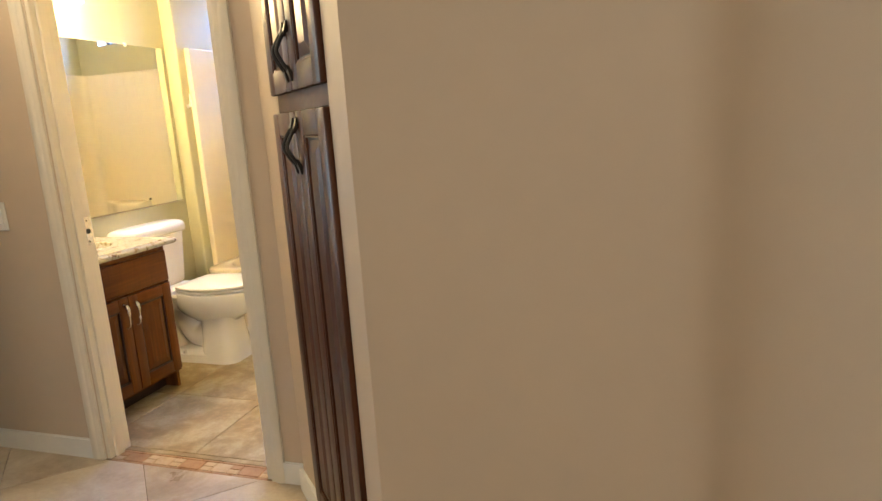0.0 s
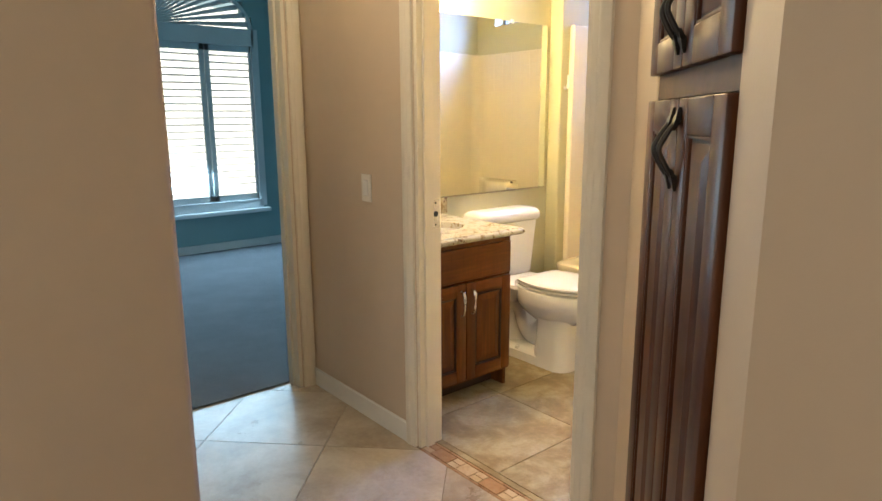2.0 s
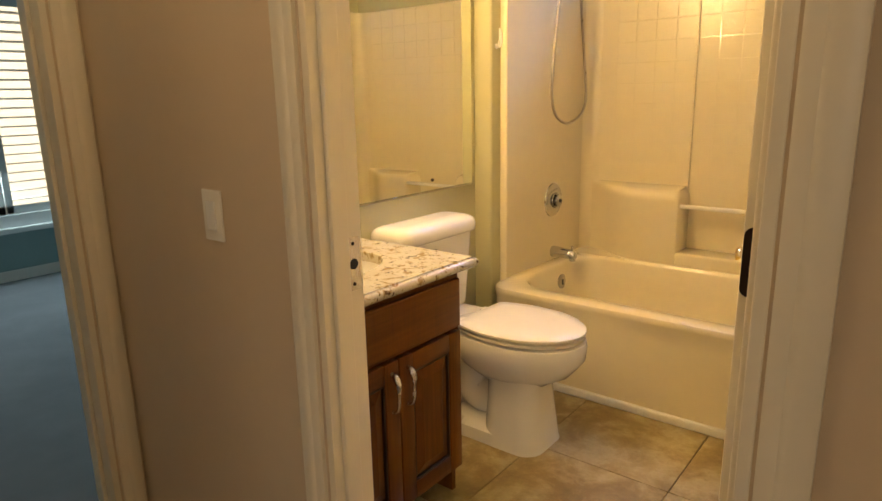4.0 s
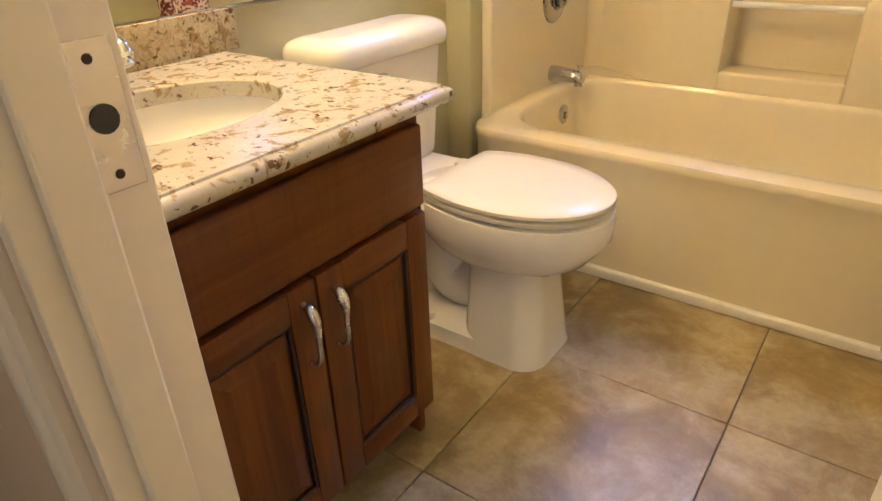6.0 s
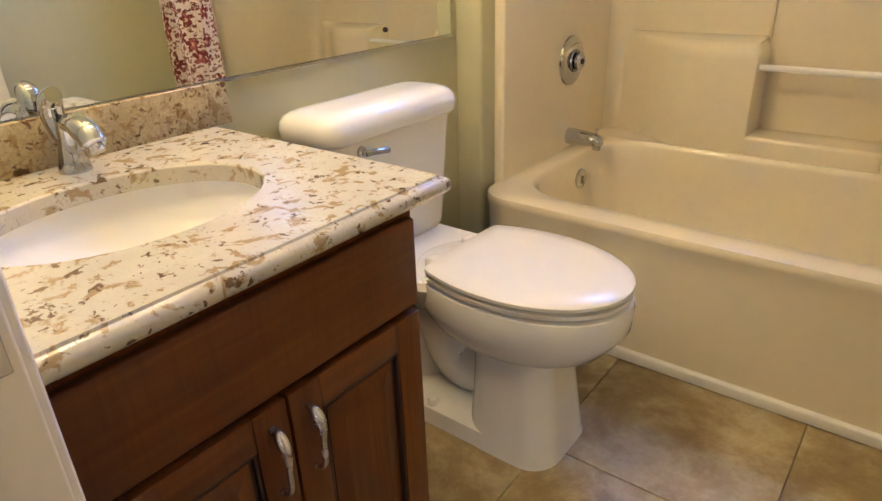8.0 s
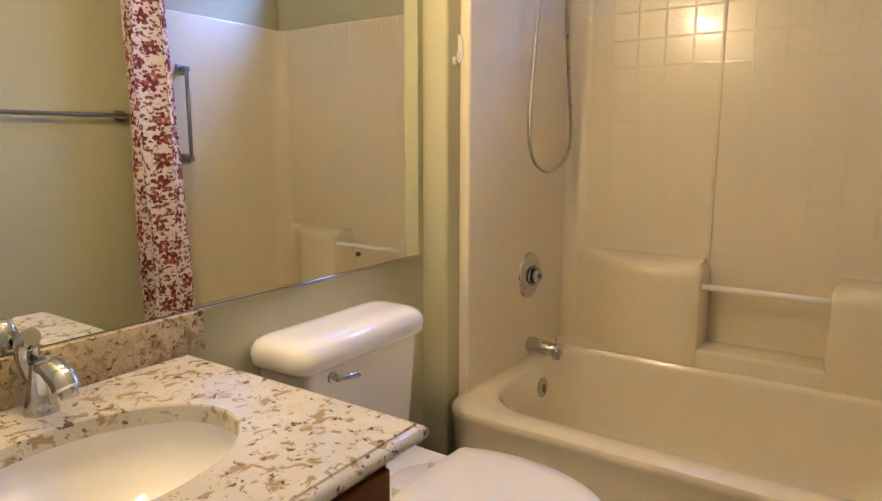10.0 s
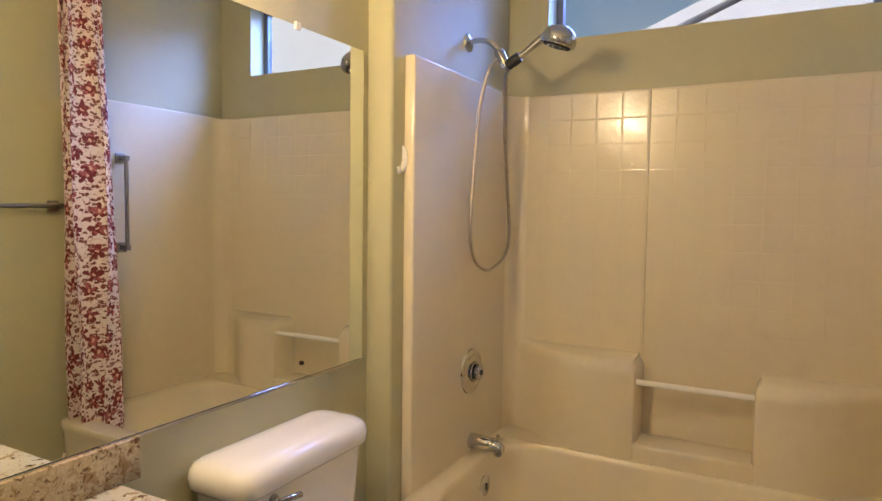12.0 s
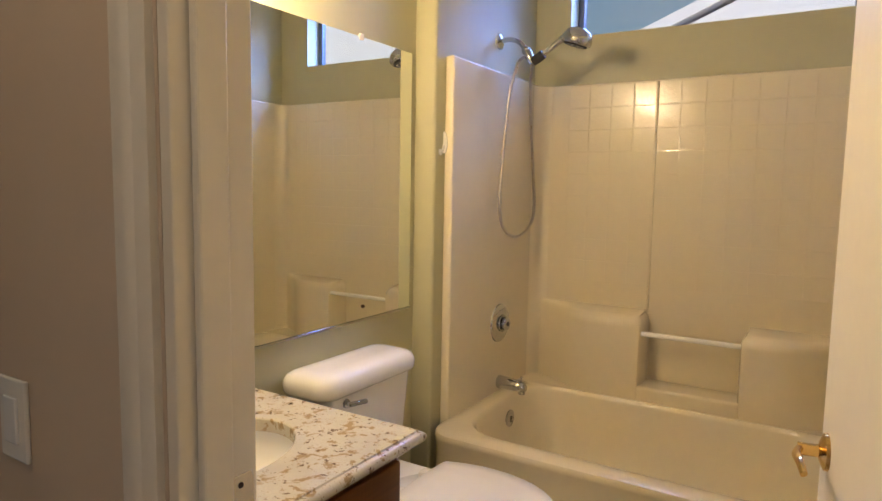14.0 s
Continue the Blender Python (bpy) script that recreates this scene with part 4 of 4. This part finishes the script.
    part("seat", loft([seat_ring(0.4225, -0.014), seat_ring(0.426, -0.001), seat_ring(0.436, 0.0), seat_ring(0.4395, -0.014)]), "seat_plastic", t, "glossy white plastic seat", smooth=True)
    part("lid", loft([seat_ring(0.4425, -0.014), seat_ring(0.446, 0.001), seat_ring(0.454, 0.001), seat_ring(0.459, -0.006), seat_ring(0.463, -0.05), seat_ring(0.464, -0.12)]), "seat_plastic", t, "glossy white plastic lid", smooth=True)
    for s in (-1, 1):
        part("seat_hinge", box(0.345, 0.385, cy + s * 0.075 - 0.022, cy + s * 0.075 + 0.022, 0.411, 0.446, 0.008, 3), "seat_plastic", t, smooth=True)
    return t


toilet()


# ---- panelled doors ----
def leaf_parts(M4, parent, name, u0, u1, v0, v1, wood_v, wood_h, stile=0.052, t=0.019, panel=True, hinge_label=""):
    """A framed door in local coordinates (x across, y inwards, z up), its back in the plane y = 0."""
    def put(bm):
        bm.transform(M4)
        return bm
    frame = put(box(u0, u0 + stile, -t, 0, v0, v1, 0.0035, 2))
    d = part(name, frame, wood_v, parent, smooth=True)
    part("stile", put(box(u1 - stile, u1, -t, 0, v0, v1, 0.0035, 2)), wood_v, d, smooth=True)
    for a, b in ((v0, v0 + stile), (v1 - stile, v1)):
        part("rail", put(box(u0 + stile - 0.0006, u1 - stile + 0.0006, -t, 0, a, b, 0.0035, 2)), wood_h, d, smooth=True)
    # glazed groove and raised field
    a0, a1, b0, b1 = u0 + stile, u1 - stile, v0 + stile, v1 - stile
    part("groove", put(box(a0 - 0.002, a1 + 0.002, -t + 0.010, -0.002, b0 - 0.002, b1 + 0.002)), "glaze", d, "dark glazed groove")
    bead = put(box(a0, a0 + 0.006, -t + 0.003, -t + 0.011, b0, b1, 0.0018))
    for q in ((a1 - 0.006, a1, b0, b1), (a0, a1, b0, b0 + 0.006), (a0, a1, b1 - 0.006, b1)):
        join(bead, put(box(q[0], q[1], -t + 0.003, -t + 0.011, q[2], q[3], 0.0018)))
    part("bead", bead, "glaze" if wood_v == "wood" else wood_v, d)
    g = 0.012
    s = min(0.026, (a1 - a0) * 0.22)
    def rect(e, y):
        return [(a0 + e, y, b0 + e), (a1 - e, y, b0 + e), (a1 - e, y, b1 - e), (a0 + e, y, b1 - e)]
    bm = loft([rect(g, -t + 0.011), rect(g, -t + 0.0085), rect(g + s, -t + 0.0015), rect(g + s + 0.002, -t + 0.001)])
    part("panel", put(bm), wood_v, d)
    return d


def pull_nickel(M4, d, u, z0, z1, y):
    zm = (z0 + z1) / 2
    pts = smooth_path([(u, y, z1), (u, y - 0.016, z1 - 0.006), (u, y - 0.027, z1 - 0.030), (u, y - 0.026, zm), (u, y - 0.024, z0 + 0.022), (u, y - 0.014, z0 + 0.004), (u, y, z0)], 6)
    n = len(pts)
    rad = [0.0045 + 0.0052 * math.exp(-((k / n - 0.22) / 0.14) ** 2) + 0.0025 * math.exp(-((k / n - 0.95) / 0.08) ** 2) for k in range(n)]
    bm = tube(pts, rad, 12, 0.85)
    bm.transform(M4)
    part("handle", bm, "nickel", d, "curved brushed nickel handle", smooth=True)


def vanity():
    Y0, Y1, X = 1.435, 2.028, 0.618
    v = thing("vanity_cabinet", (0.3, (Y0 + Y1) / 2, 0.0), "brown maple vanity cabinet with two raised-panel doors", "vanity cabinet")
    M4 = Matrix.Translation((X, (Y0 + Y1) / 2, 0)) @ Matrix.Rotation(radians(90), 4, "Z")
    W = (Y1 - Y0) / 2
    bm = box(WX + 0.003, X - 0.02, Y0 + 0.002, Y0 + 0.018, 0.092, 0.770)
    box(WX + 0.003, X - 0.02, Y1 - 0.018, Y1, 0.0, 0.770, bm=bm)
    box(WX + 0.003, X - 0.02, Y0 + 0.018, Y1 - 0.018, 0.092, 0.12, bm=bm)
    box(WX + 0.003, WX + 0.012, Y0 + 0.018, Y1 - 0.018, 0.12, 0.770, bm=bm)
    part("body", bm, "wood", v)
    bm = box(X - 0.02, X, Y0, Y0 + 0.04, 0.092, 0.770, 0.001)
    box(X - 0.02, X, Y1 - 0.032, Y1, 0.092, 0.770, 0.001, bm=bm)
    box(X - 0.02, X, Y0 + 0.04, Y1 - 0.032, 0.732, 0.770, bm=bm)
    box(X - 0.02, X, Y0 + 0.04, Y1 - 0.032, 0.560, 0.610, bm=bm)
    box(X - 0.02, X, Y0 + 0.04, Y1 - 0.032, 0.092, 0.135, bm=bm)
    part("face_frame", bm, "wood", v)
    part("toe_kick", box(0.50, 0.518, Y0 + 0.002, Y1 - 0.018, 0.0, 0.092), "glaze", v, "dark recessed toe kick")
    part("side_foot", box(0.45, X - 0.075, Y1 - 0.0185, Y1 + 0.0005, 0.0, 0.0915), "wood", v)
    # false drawer front
    bm = box(-W + 0.012, W - 0.012, -0.019, -0.001, 0.590, 0.744, 0.005, 3)
    bm.transform(M4)
    part("drawer_front", bm, "wood_h", v, smooth=True)
    mid = 1.730 - (Y0 + Y1) / 2
    d1 = leaf_parts(M4, v, "door", -W + 0.012, mid - 0.002, 0.108, 0.577, "wood", "wood_h", 0.057)
    d2 = leaf_parts(M4, v, "door", mid + 0.002, W - 0.012, 0.108, 0.577, "wood", "wood_h", 0.057)
    pull_nickel(M4, d1, mid - 0.033, 0.430, 0.545, -0.019)
    pull_nickel(M4, d2, mid + 0.031, 0.430, 0.545, -0.019)


vanity()


def countertop():
    c = thing("granite_countertop", (0.33, 1.75, 0.775), "cream and brown speckled granite countertop with an ogee edge", "countertop")
    X1, Y0, Y1, Z0, Z1 = 0.664, 1.412, 2.082, 0.770, 0.802
    cx, cy, rx, ry = 0.345, 1.715, 0.158, 0.212
    N = 64
    def hole(z, g=0.0):
        return [(cx + (rx + g) * math.cos(2 * math.pi * i / N), cy + (ry + g) * math.sin(2 * math.pi * i / N), z) for i in range(N)]
    def edge(z, e):
        out = []
        for i in range(N):
            a = 2 * math.pi * i / N
            dx, dy = math.cos(a) * rx, math.sin(a) * ry
            s = min(((X1 - e - cx) if dx > 0 else (cx - WX - 0.002)) / max(abs(dx), 1e-6), ((Y1 - e - cy) if dy > 0 else (cy - Y0)) / max(abs(dy), 1e-6))
            out.append([cx + dx * s, cy + dy * s, z])
        for px, py in ((X1 - e, Y1 - e), (X1 - e, Y0), (WX + 0.002, Y1 - e), (WX + 0.002, Y0)):
            k = min(range(N), key=lambda j: (out[j][0] - px) ** 2 + (out[j][1] - py) ** 2)
            out[k][0], out[k][1] = px, py
        return [tuple(p) for p in out]
    rings = [hole(Z0, 0.0), hole(Z1 - 0.003), hole(Z1, 0.003), edge(Z1, 0.016), edge(Z1 - 0.0035, 0.0145), edge(Z1 - 0.005, 0.008), edge(Z1 - 0.010, 0.002), edge(Z1 - 0.018, 0.0), edge(Z1 - 0.026, 0.003), edge(Z0, 0.010), hole(Z0, 0.0)]
    part("slab", loft(rings, False, False), "granite", c, smooth=True)
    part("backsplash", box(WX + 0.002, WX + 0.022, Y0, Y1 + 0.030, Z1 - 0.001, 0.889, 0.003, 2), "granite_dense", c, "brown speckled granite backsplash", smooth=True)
    s = thing("sink_basin", (cx, cy, 0.66), "white undermount oval sink basin under the granite cutout", "sink")
    rings = []
    for k in range(9):
        a = radians(10 * k)
        g = 0.010
        rings.append([(cx + (rx + g) * math.cos(a) * math.cos(2 * math.pi * i / N), cy + (ry + g) * math.cos(a) * math.sin(2 * math.pi * i / N), Z0 - 0.002 - 0.135 * math.sin(a)) for i in range(N)])
    part("bowl", loft(rings, False, True), "porcelain", s, smooth=True)
    part("drain_ring", turned([(0.001, 0.0), (0.022, 0.0), (0.020, 0.004), (0.001, 0.003)], (cx, cy, 0.6415), "z", 20), "chrome", s, "chrome drain", smooth=True)


countertop()


def faucet():
    x, y, z = 0.105, 1.754, 0.802
    f = thing("faucet", (x, y, z), "chrome single-handle basin faucet on the granite countertop", "faucet")
    part("base", loft([oval(x, y, z, 0.027, 0.027, 28), oval(x, y, z + 0.004, 0.027, 0.027, 28), oval(x + 0.001, y, z + 0.030, 0.021, 0.021, 28), oval(x + 0.006, y, z + 0.062, 0.0155, 0.0165, 28), oval(x + 0.012, y, z + 0.088, 0.014, 0.016, 28)]), "chrome", f, smooth=True)
    p = smooth_path([(x - 0.004, y, z + 0.070), (x + 0.018, y, z + 0.084), (x + 0.050, y, z + 0.086), (x + 0.082, y, z + 0.074), (x + 0.098, y, z + 0.056)], 6)
    n = len(p)
    sp = part("spout", tube(p, [0.011 + 0.0105 * min(1.0, 1.7 * k / n) - (0.004 if k > n - 3 else 0) for k in range(n)], 22, 0.85), "chrome", f, smooth=True)
    part("aerator", tube([(x + 0.094, y, z + 0.060), (x + 0.101, y, z + 0.048)], 0.013, 16), "nickel", sp, "metal aerator", smooth=True)
    p = smooth_path([(x - 0.010, y, z + 0.040), (x - 0.026, y, z + 0.070), (x - 0.032, y, z + 0.096), (x - 0.024, y, z + 0.118), (x - 0.006, y, z + 0.128)], 6)
    n = len(p)
    part("handle", tube(p, [0.010 + 0.0095 * math.sin(math.pi * 0.92 * k / n) for k in range(n)], 20, 1.1), "chrome", f, smooth=True)
    part("button", turned([(0.001, 0), (0.005, 0), (0.004, 0.002), (0.001, 0.002)], (x - 0.009, y + 0.002, z + 0.090), "x", 12), "rubber", f, "dark temperature button")


faucet()

# ---- mirror ----
mirror = thing("wall_mirror", (0.004, 2.2, 1.36), "large frameless wall mirror above the vanity and toilet", "mirror")
part("glass", box(WX + 0.002, WX + 0.008, 1.50, 2.920, 0.892, 1.857, 0.0008, 1), "mirror", mirror)
part("bottom_channel", box(WX + 0.0015, WX + 0.011, 1.50, 2.925, 0.884, 0.8915, 0.001), "chrome", mirror, "thin metal channel")
for _y, _z in ((2.615, 1.857), (1.90, 1.857)):
    part("clip", box(WX + 0.002, WX + 0.013, _y - 0.010, _y + 0.010, _z - 0.012, _z + 0.010, 0.003), "seat_plastic", mirror, "clear plastic clip")
part("clip", turned([(0.001, 0), (0.007, 0), (0.006, 0.004), (0.001, 0.004)], (WX + 0.0085, 2.63, 0.935), "x", 12), "bronze", mirror, "small dark clip")


# ---- vanity light above the mirror ----
vl = thing("vanity_light", (0.0, 1.86, 2.05), "three-shade vanity light above the mirror", "wall lamp")
part("back_plate", box(WX, WX + 0.02, 1.55, 2.17, 2.09, 2.17, 0.006, 3), "nickel", vl, smooth=True)
for _y in (1.62, 1.86, 2.10):
    part("arm", tube([(0.045, _y, 2.13), (0.13, _y, 2.135), (0.22, _y, 2.12)], 0.008, 10), "nickel", vl, smooth=True)
    _s = turned([(0.030, 0.07), (0.045, 0.03), (0.060, -0.05), (0.057, -0.05), (0.042, 0.03), (0.027, 0.066)], (0.22, _y, 2.05), "z", 24)
    sh = part("shade", _s, "frosted", vl, "frosted glass shade", smooth=True)
    sh.visible_shadow = False
    bl = part("bulb", turned([(0.001, -0.028), (0.018, -0.022), (0.026, 0.0), (0.020, 0.022), (0.010, 0.045), (0.001, 0.046)], (0.22, _y, 2.02), "z", 18), "bulb_glass", sh, "glowing warm bulb", smooth=True)
    bl.visible_shadow = False


# ---- shower curtain, rod, bars on the east side ----
rod = thing("curtain_rod", (0.9, 2.94, 2.385), "chrome shower curtain rod across the tub", "curtain rod")
part("tube", tube([(0.122, 2.985, 2.385), (0.9, 2.985, 2.385), (1.70, 2.985, 2.385)], 0.0125, 14), "chrome", rod, smooth=True)
for _x, _s in ((0.122, 1), (1.70, -1)):
    part("flange", turned([(0.001, 0), (0.028, 0), (0.024, _s * 0.01), (0.014, _s * 0.016)], (_x, 2.985, 2.385), "x", 20), "chrome", rod, smooth=True)


def curtain():
    c = thing("shower_curtain", (1.60, 2.90, 0.2), "gathered white shower curtain printed with red flowers and leaves", "shower curtain")
    me = bpy.data.meshes.new("cloth")
    NU, NV = 150, 40
    verts, faces, uvs = [], [], []
    for j in range(NV + 1):
        k = j / NV
        z = 2.36 - k * 2.29
        x1 = 1.672 - 0.01 * k
        width = 0.16 + 0.085 * k
        fall = min(max((k - 0.86) / 0.14, 0.0), 1.0)
        for i in range(NU + 1):
            u = i / NU
            ph = u * math.pi * 2 * 2.3
            amp = 0.060 + 0.016 * min(1.0, 2 * k) - 0.038 * fall + 0.005 * math.sin(3.1 * u + 2 * k)
            x = x1 - width * (1 - u) + 0.010 * math.sin(2 * ph + 1.0) + 0.004 * math.sin(9 * k + 11 * u)
            y = 2.988 - 0.165 * fall * fall * (3 - 2 * fall) + amp * math.sin(ph + 0.5 * math.sin(4 * k)) + 0.007 * math.sin(2.3 * ph + 6 * k)
            verts.append((x - 1.60, y - 2.90, z - 0.2))
            uvs.append((u * 1.15, k * 2.29))
    for j in range(NV):
        for i in range(NU):
            a = j * (NU + 1) + i
            faces.append((a, a + 1, a + NU + 2, a + NU + 1))
    me.from_pydata(verts, [], faces)
    layer = me.uv_layers.new(name="UVMap")
    for loop in me.loops:
        layer.data[loop.index].uv = uvs[loop.vertex_index]
    me.materials.append(M["cloth"])
    me.shade_smooth()
    ob = new("cloth", me)
    ob.parent = c
    sol = ob.modifiers.new("thickness", "SOLIDIFY")
    sol.thickness = 0.0016
    for i in range(7):
        x = 1.672 - 0.17 * i / 6
        ring = [(x, 2.985 + 0.020 * math.sin(a), 2.373 + 0.027 * math.cos(a)) for a in [2 * math.pi * k / 20 for k in range(21)]]
        part("ring", tube(ring, 0.002, 6), "chrome", c, "chrome curtain ring", smooth=True)


curtain()


def wall_bar(name, label, category, a, b, out, post):
    w = thing(name, ((a[0] + b[0]) / 2, (a[1] + b[1]) / 2, (a[2] + b[2]) / 2), label, category)
    ao, bo = Vector(a) + Vector((-out, 0, 0)), Vector(b) + Vector((-out, 0, 0))
    part("bar", tube([ao, (ao + bo) / 2, bo], 0.0095, 14), "bar_steel", w, smooth=True)
    for p, q in ((a, ao), (b, bo)):
        ps = part("post", box(min(p[0], q[0]) - 0.012, max(p[0], q[0]), p[1] - 0.012, p[1] + 0.012, p[2] - 0.012, p[2] + 0.012, 0.003, 2), "bar_steel", w, smooth=True)
        part("mount", box(p[0] - 0.008, p[0], p[1] - 0.024, p[1] + 0.024, p[2] - 0.024, p[2] + 0.024, 0.003, 2), "bar_steel", ps, smooth=True)


wall_bar("towel_bar", "brushed metal towel bar on the green wall beside the curtain", "towel bar", (1.70, 2.30, 1.36), (1.70, 2.92, 1.36), 0.065, True)
wall_bar("grab_bar", "short upright metal grab bar on the tub surround's end panel", "grab bar", (1.671, 3.225, 1.165), (1.671, 3.225, 1.59), 0.05, True)

# ---- high window ----
win = thing("window_1", (0.9, 4.0, WZ0), "high wide bathroom window above the tub", "window", kind="structure")
_bm = box(W0, W0 + 0.03, 3.985, 4.02, WZ0, WZ1, 0.002)
box(W1 - 0.03, W1, 3.985, 4.02, WZ0, WZ1, 0.002, bm=_bm)
box(W0 + 0.03, W1 - 0.03, 3.985, 4.02, WZ0, WZ0 + 0.022, 0.002, bm=_bm)
box(W0 + 0.03, W1 - 0.03, 3.985, 4.02, WZ1 - 0.022, WZ1, 0.002, bm=_bm)
part("window_frame", _bm, "vinyl", win)
part("pane", box(W0 + 0.028, W1 - 0.028, 4.00, 4.004, WZ0 + 0.02, WZ1 - 0.02), "glass", win).visible_shadow = False


# ---- the tall corner cabinet ----
def closet():
    mid = (CA + CB) / 2
    W = (CB - CA).length / 2
    M4 = Matrix.Translation((mid.x, mid.y, 0)) @ Matrix.Rotation(math.atan2(CB.y - CA.y, CB.x - CA.x), 4, "Z")
    c = thing("linen_cabinet", (mid.x, mid.y, 0), "tall dark brown linen cabinet with raised-panel doors across the corner", "cabinet")
    def put(bm):
        bm.transform(M4)
        return bm
    bm = put(box(-W, -W + 0.02, 0.0, 0.30, 0.0, 2.30))
    join(bm, put(box(W - 0.02, W, 0.0, 0.30, 0.0, 2.30)))
    join(bm, put(box(-W, W, 0.28, 0.30, 0.0, 2.30)))
    join(bm, put(box(-W, W, 0.0, 0.28, 2.28, 2.30)))
    part("body", bm, "closet_wood", c)
    bm = put(box(-W, W, -0.001, 0.018, 1.355, 1.435))
    join(bm, put(box(-W, W, -0.001, 0.018, 2.20, 2.30)))
    join(bm, put(box(-W, W, -0.001, 0.018, 0.0, 0.10)))
    join(bm, put(box(-W, -W + 0.03, -0.0005, 0.018, 0.0, 2.30)))
    join(bm, put(box(W - 0.03, W, -0.0005, 0.018, 0.0, 2.30)))
    part("face_frame", bm, "closet_wood_h", c)
    for z0, z1 in ((0.09, 1.352), (1.404, 2.24)):
        for s in (-1, 1):
            u0, u1 = (-W + 0.006, -0.002) if s < 0 else (0.002, W - 0.006)
            d = leaf_parts(M4, c, "door", u0, u1, z0, z1, "closet_wood", "closet_wood_h", 0.062, 0.022)
            hz0, hz1 = (1.212, 1.314) if z0 < 1 else (1.448, 1.551)
            u = s * 0.021
            zm = (hz0 + hz1) / 2
            pts = smooth_path([(u, -0.022, hz1), (u, -0.036, hz1 - 0.012), (u, -0.052, hz1 - 0.040), (u, -0.055, zm), (u, -0.052, hz0 + 0.040), (u, -0.036, hz0 + 0.012), (u, -0.022, hz0)], 6)
            h = part("handle", put(tube(pts, 0.0052, 10)), "iron", d, "black wrought-iron bow handle", smooth=True)
            for hz, sg in ((hz1, 1), (hz0, -1)):
                rings = [[(u + 0.002 * a, -0.024 - 0.002 * b, hz + sg * 0.022) for a, b in ((1, 1), (-1, 1), (-1, -1), (1, -1))],
                         [(u + 0.012 * a, -0.028 - 0.005 * b, hz) for a, b in ((1, 1), (-1, 1), (-1, -1), (1, -1))],
                         [(u + 0.003 * a, -0.034 - 0.003 * b, hz - sg * 0.018) for a, b in ((1, 1), (-1, 1), (-1, -1), (1, -1))]]
                if h.parent == d:
                    join_bm = put(loft(rings))
                    part("mount", join_bm, "iron", d, "pointed black iron mount")


closet()

# ---- outdoors ----
part("ground", box(-400, 400, -400, 400, -0.6, -0.4), "ground", kind="structure", label="bare ground outside")


def neighbour():
    h = thing("house", (1.0, 9.0, -0.4), "pale neighbouring house with a sloping roof edge", "house")
    bm = loft([[(-6.5, y, -0.4), (13.0, y, -0.4), (13.0, y, 4.2), (7.5, y, 6.45), (-6.5, y, 0.72)] for y in (9.0, 15.0)])
    part("wall", bm, "stucco", h)
    bm = loft([[(-6.7, y, 0.72), (7.5, y, 6.54), (13.3, y, 4.1), (13.3, y, 4.24), (7.5, y, 6.68), (-6.7, y, 0.86)] for y in (8.98, 15.2)])
    part("roof", bm, "stucco", h)


# invented wall: catches the sun so the shuttered window looks bright
part("bright_backdrop", box(-10.2, -10.0, -9.0, 14.0, -0.41, 3.4), "far_wall", kind="structure", label="pale backdrop wall added to whiten the view through the bedroom window")
neighbour()

# ---- pieces of the floors ----
G = 0.0013
LX = [0.0, 0.17, 0.673, 1.176, 1.68, 1.70]
LY = [1.408, 1.92, 2.425, 2.93]


def rect_tile(x0, x1, y0, y1, material):
    bm = box(x0 + G, x1 - G, y0 + G, y1 - G, -0.012, 0.0)
    bmesh.ops.bevel(bm, geom=[e for e in bm.edges if e.verts[0].co.z > -0.001 and e.verts[1].co.z > -0.001], offset=0.0015, segments=1, affect="EDGES")
    return part("tile", bm, material, floor)


for _i in range(len(LX) - 1):
    for _j in range(len(LY) - 1):
        rect_tile(LX[_i], LX[_i + 1], LY[_j], LY[_j + 1], "bath_tile")
# threshold band of small stones
rect = (DX0 + 0.018, DX1 - 0.018)
_x = rect[0]
_k = 0
for _y0, _y1 in ((1.288, 1.302), (1.364, 1.378)):
    _x = rect[0]
    while _x < rect[1] - 0.01:
        _x2 = min(_x + 0.10, rect[1])
        rect_tile(_x, _x2, _y0, _y1, "mosaic_dark")
        _x = _x2
_x = rect[0]
while _x < rect[1] - 0.01:
    _w = (0.052, 0.10, 0.052, 0.075)[_k % 4]
    _x2 = min(_x + _w, rect[1])
    if _k % 4 in (0, 2):
        rect_tile(_x, _x2, 1.302, 1.333, "mosaic_light")
        rect_tile(_x, _x2, 1.333, 1.364, "mosaic_light" if _k % 8 else "mosaic_dark")
    else:
        rect_tile(_x, _x2, 1.302, 1.364, "mosaic_dark" if _k % 4 == 1 else "mosaic_light")
    _x = _x2
    _k += 1
rect_tile(rect[0], rect[1], 1.378, 1.408, "bath_tile")
# diagonal tiles of the hall
_S = 0.5145 * math.sqrt(2)
_area = (-0.12, 3.75, -3.4, 1.288)
for _i in range(-9, 12):
    for _j in range(-9, 8):
        _p, _q = 0.85 + _S * _i, -0.29 + _S * _j
        _c = [((_p + a - _q - b) / 2, (_p + a + _q + b) / 2) for a, b in ((0, 0), (_S, 0), (_S, _S), (0, _S))]
        _cx, _cy = sum(c[0] for c in _c) / 4, sum(c[1] for c in _c) / 4
        _c = [(_cx + (c[0] - _cx) * 0.994, _cy + (c[1] - _cy) * 0.994) for c in _c]
        _poly = clip_rect(_c, *_area)
        if len(_poly) < 3 or abs(sum(a[0] * b[1] - a[1] * b[0] for a, b in zip(_poly, _poly[1:] + _poly[:1]))) < 0.002:
            continue
        _bm = prism(_poly, -0.012, 0.0)
        part("tile", _bm, "hall_tile", floor)
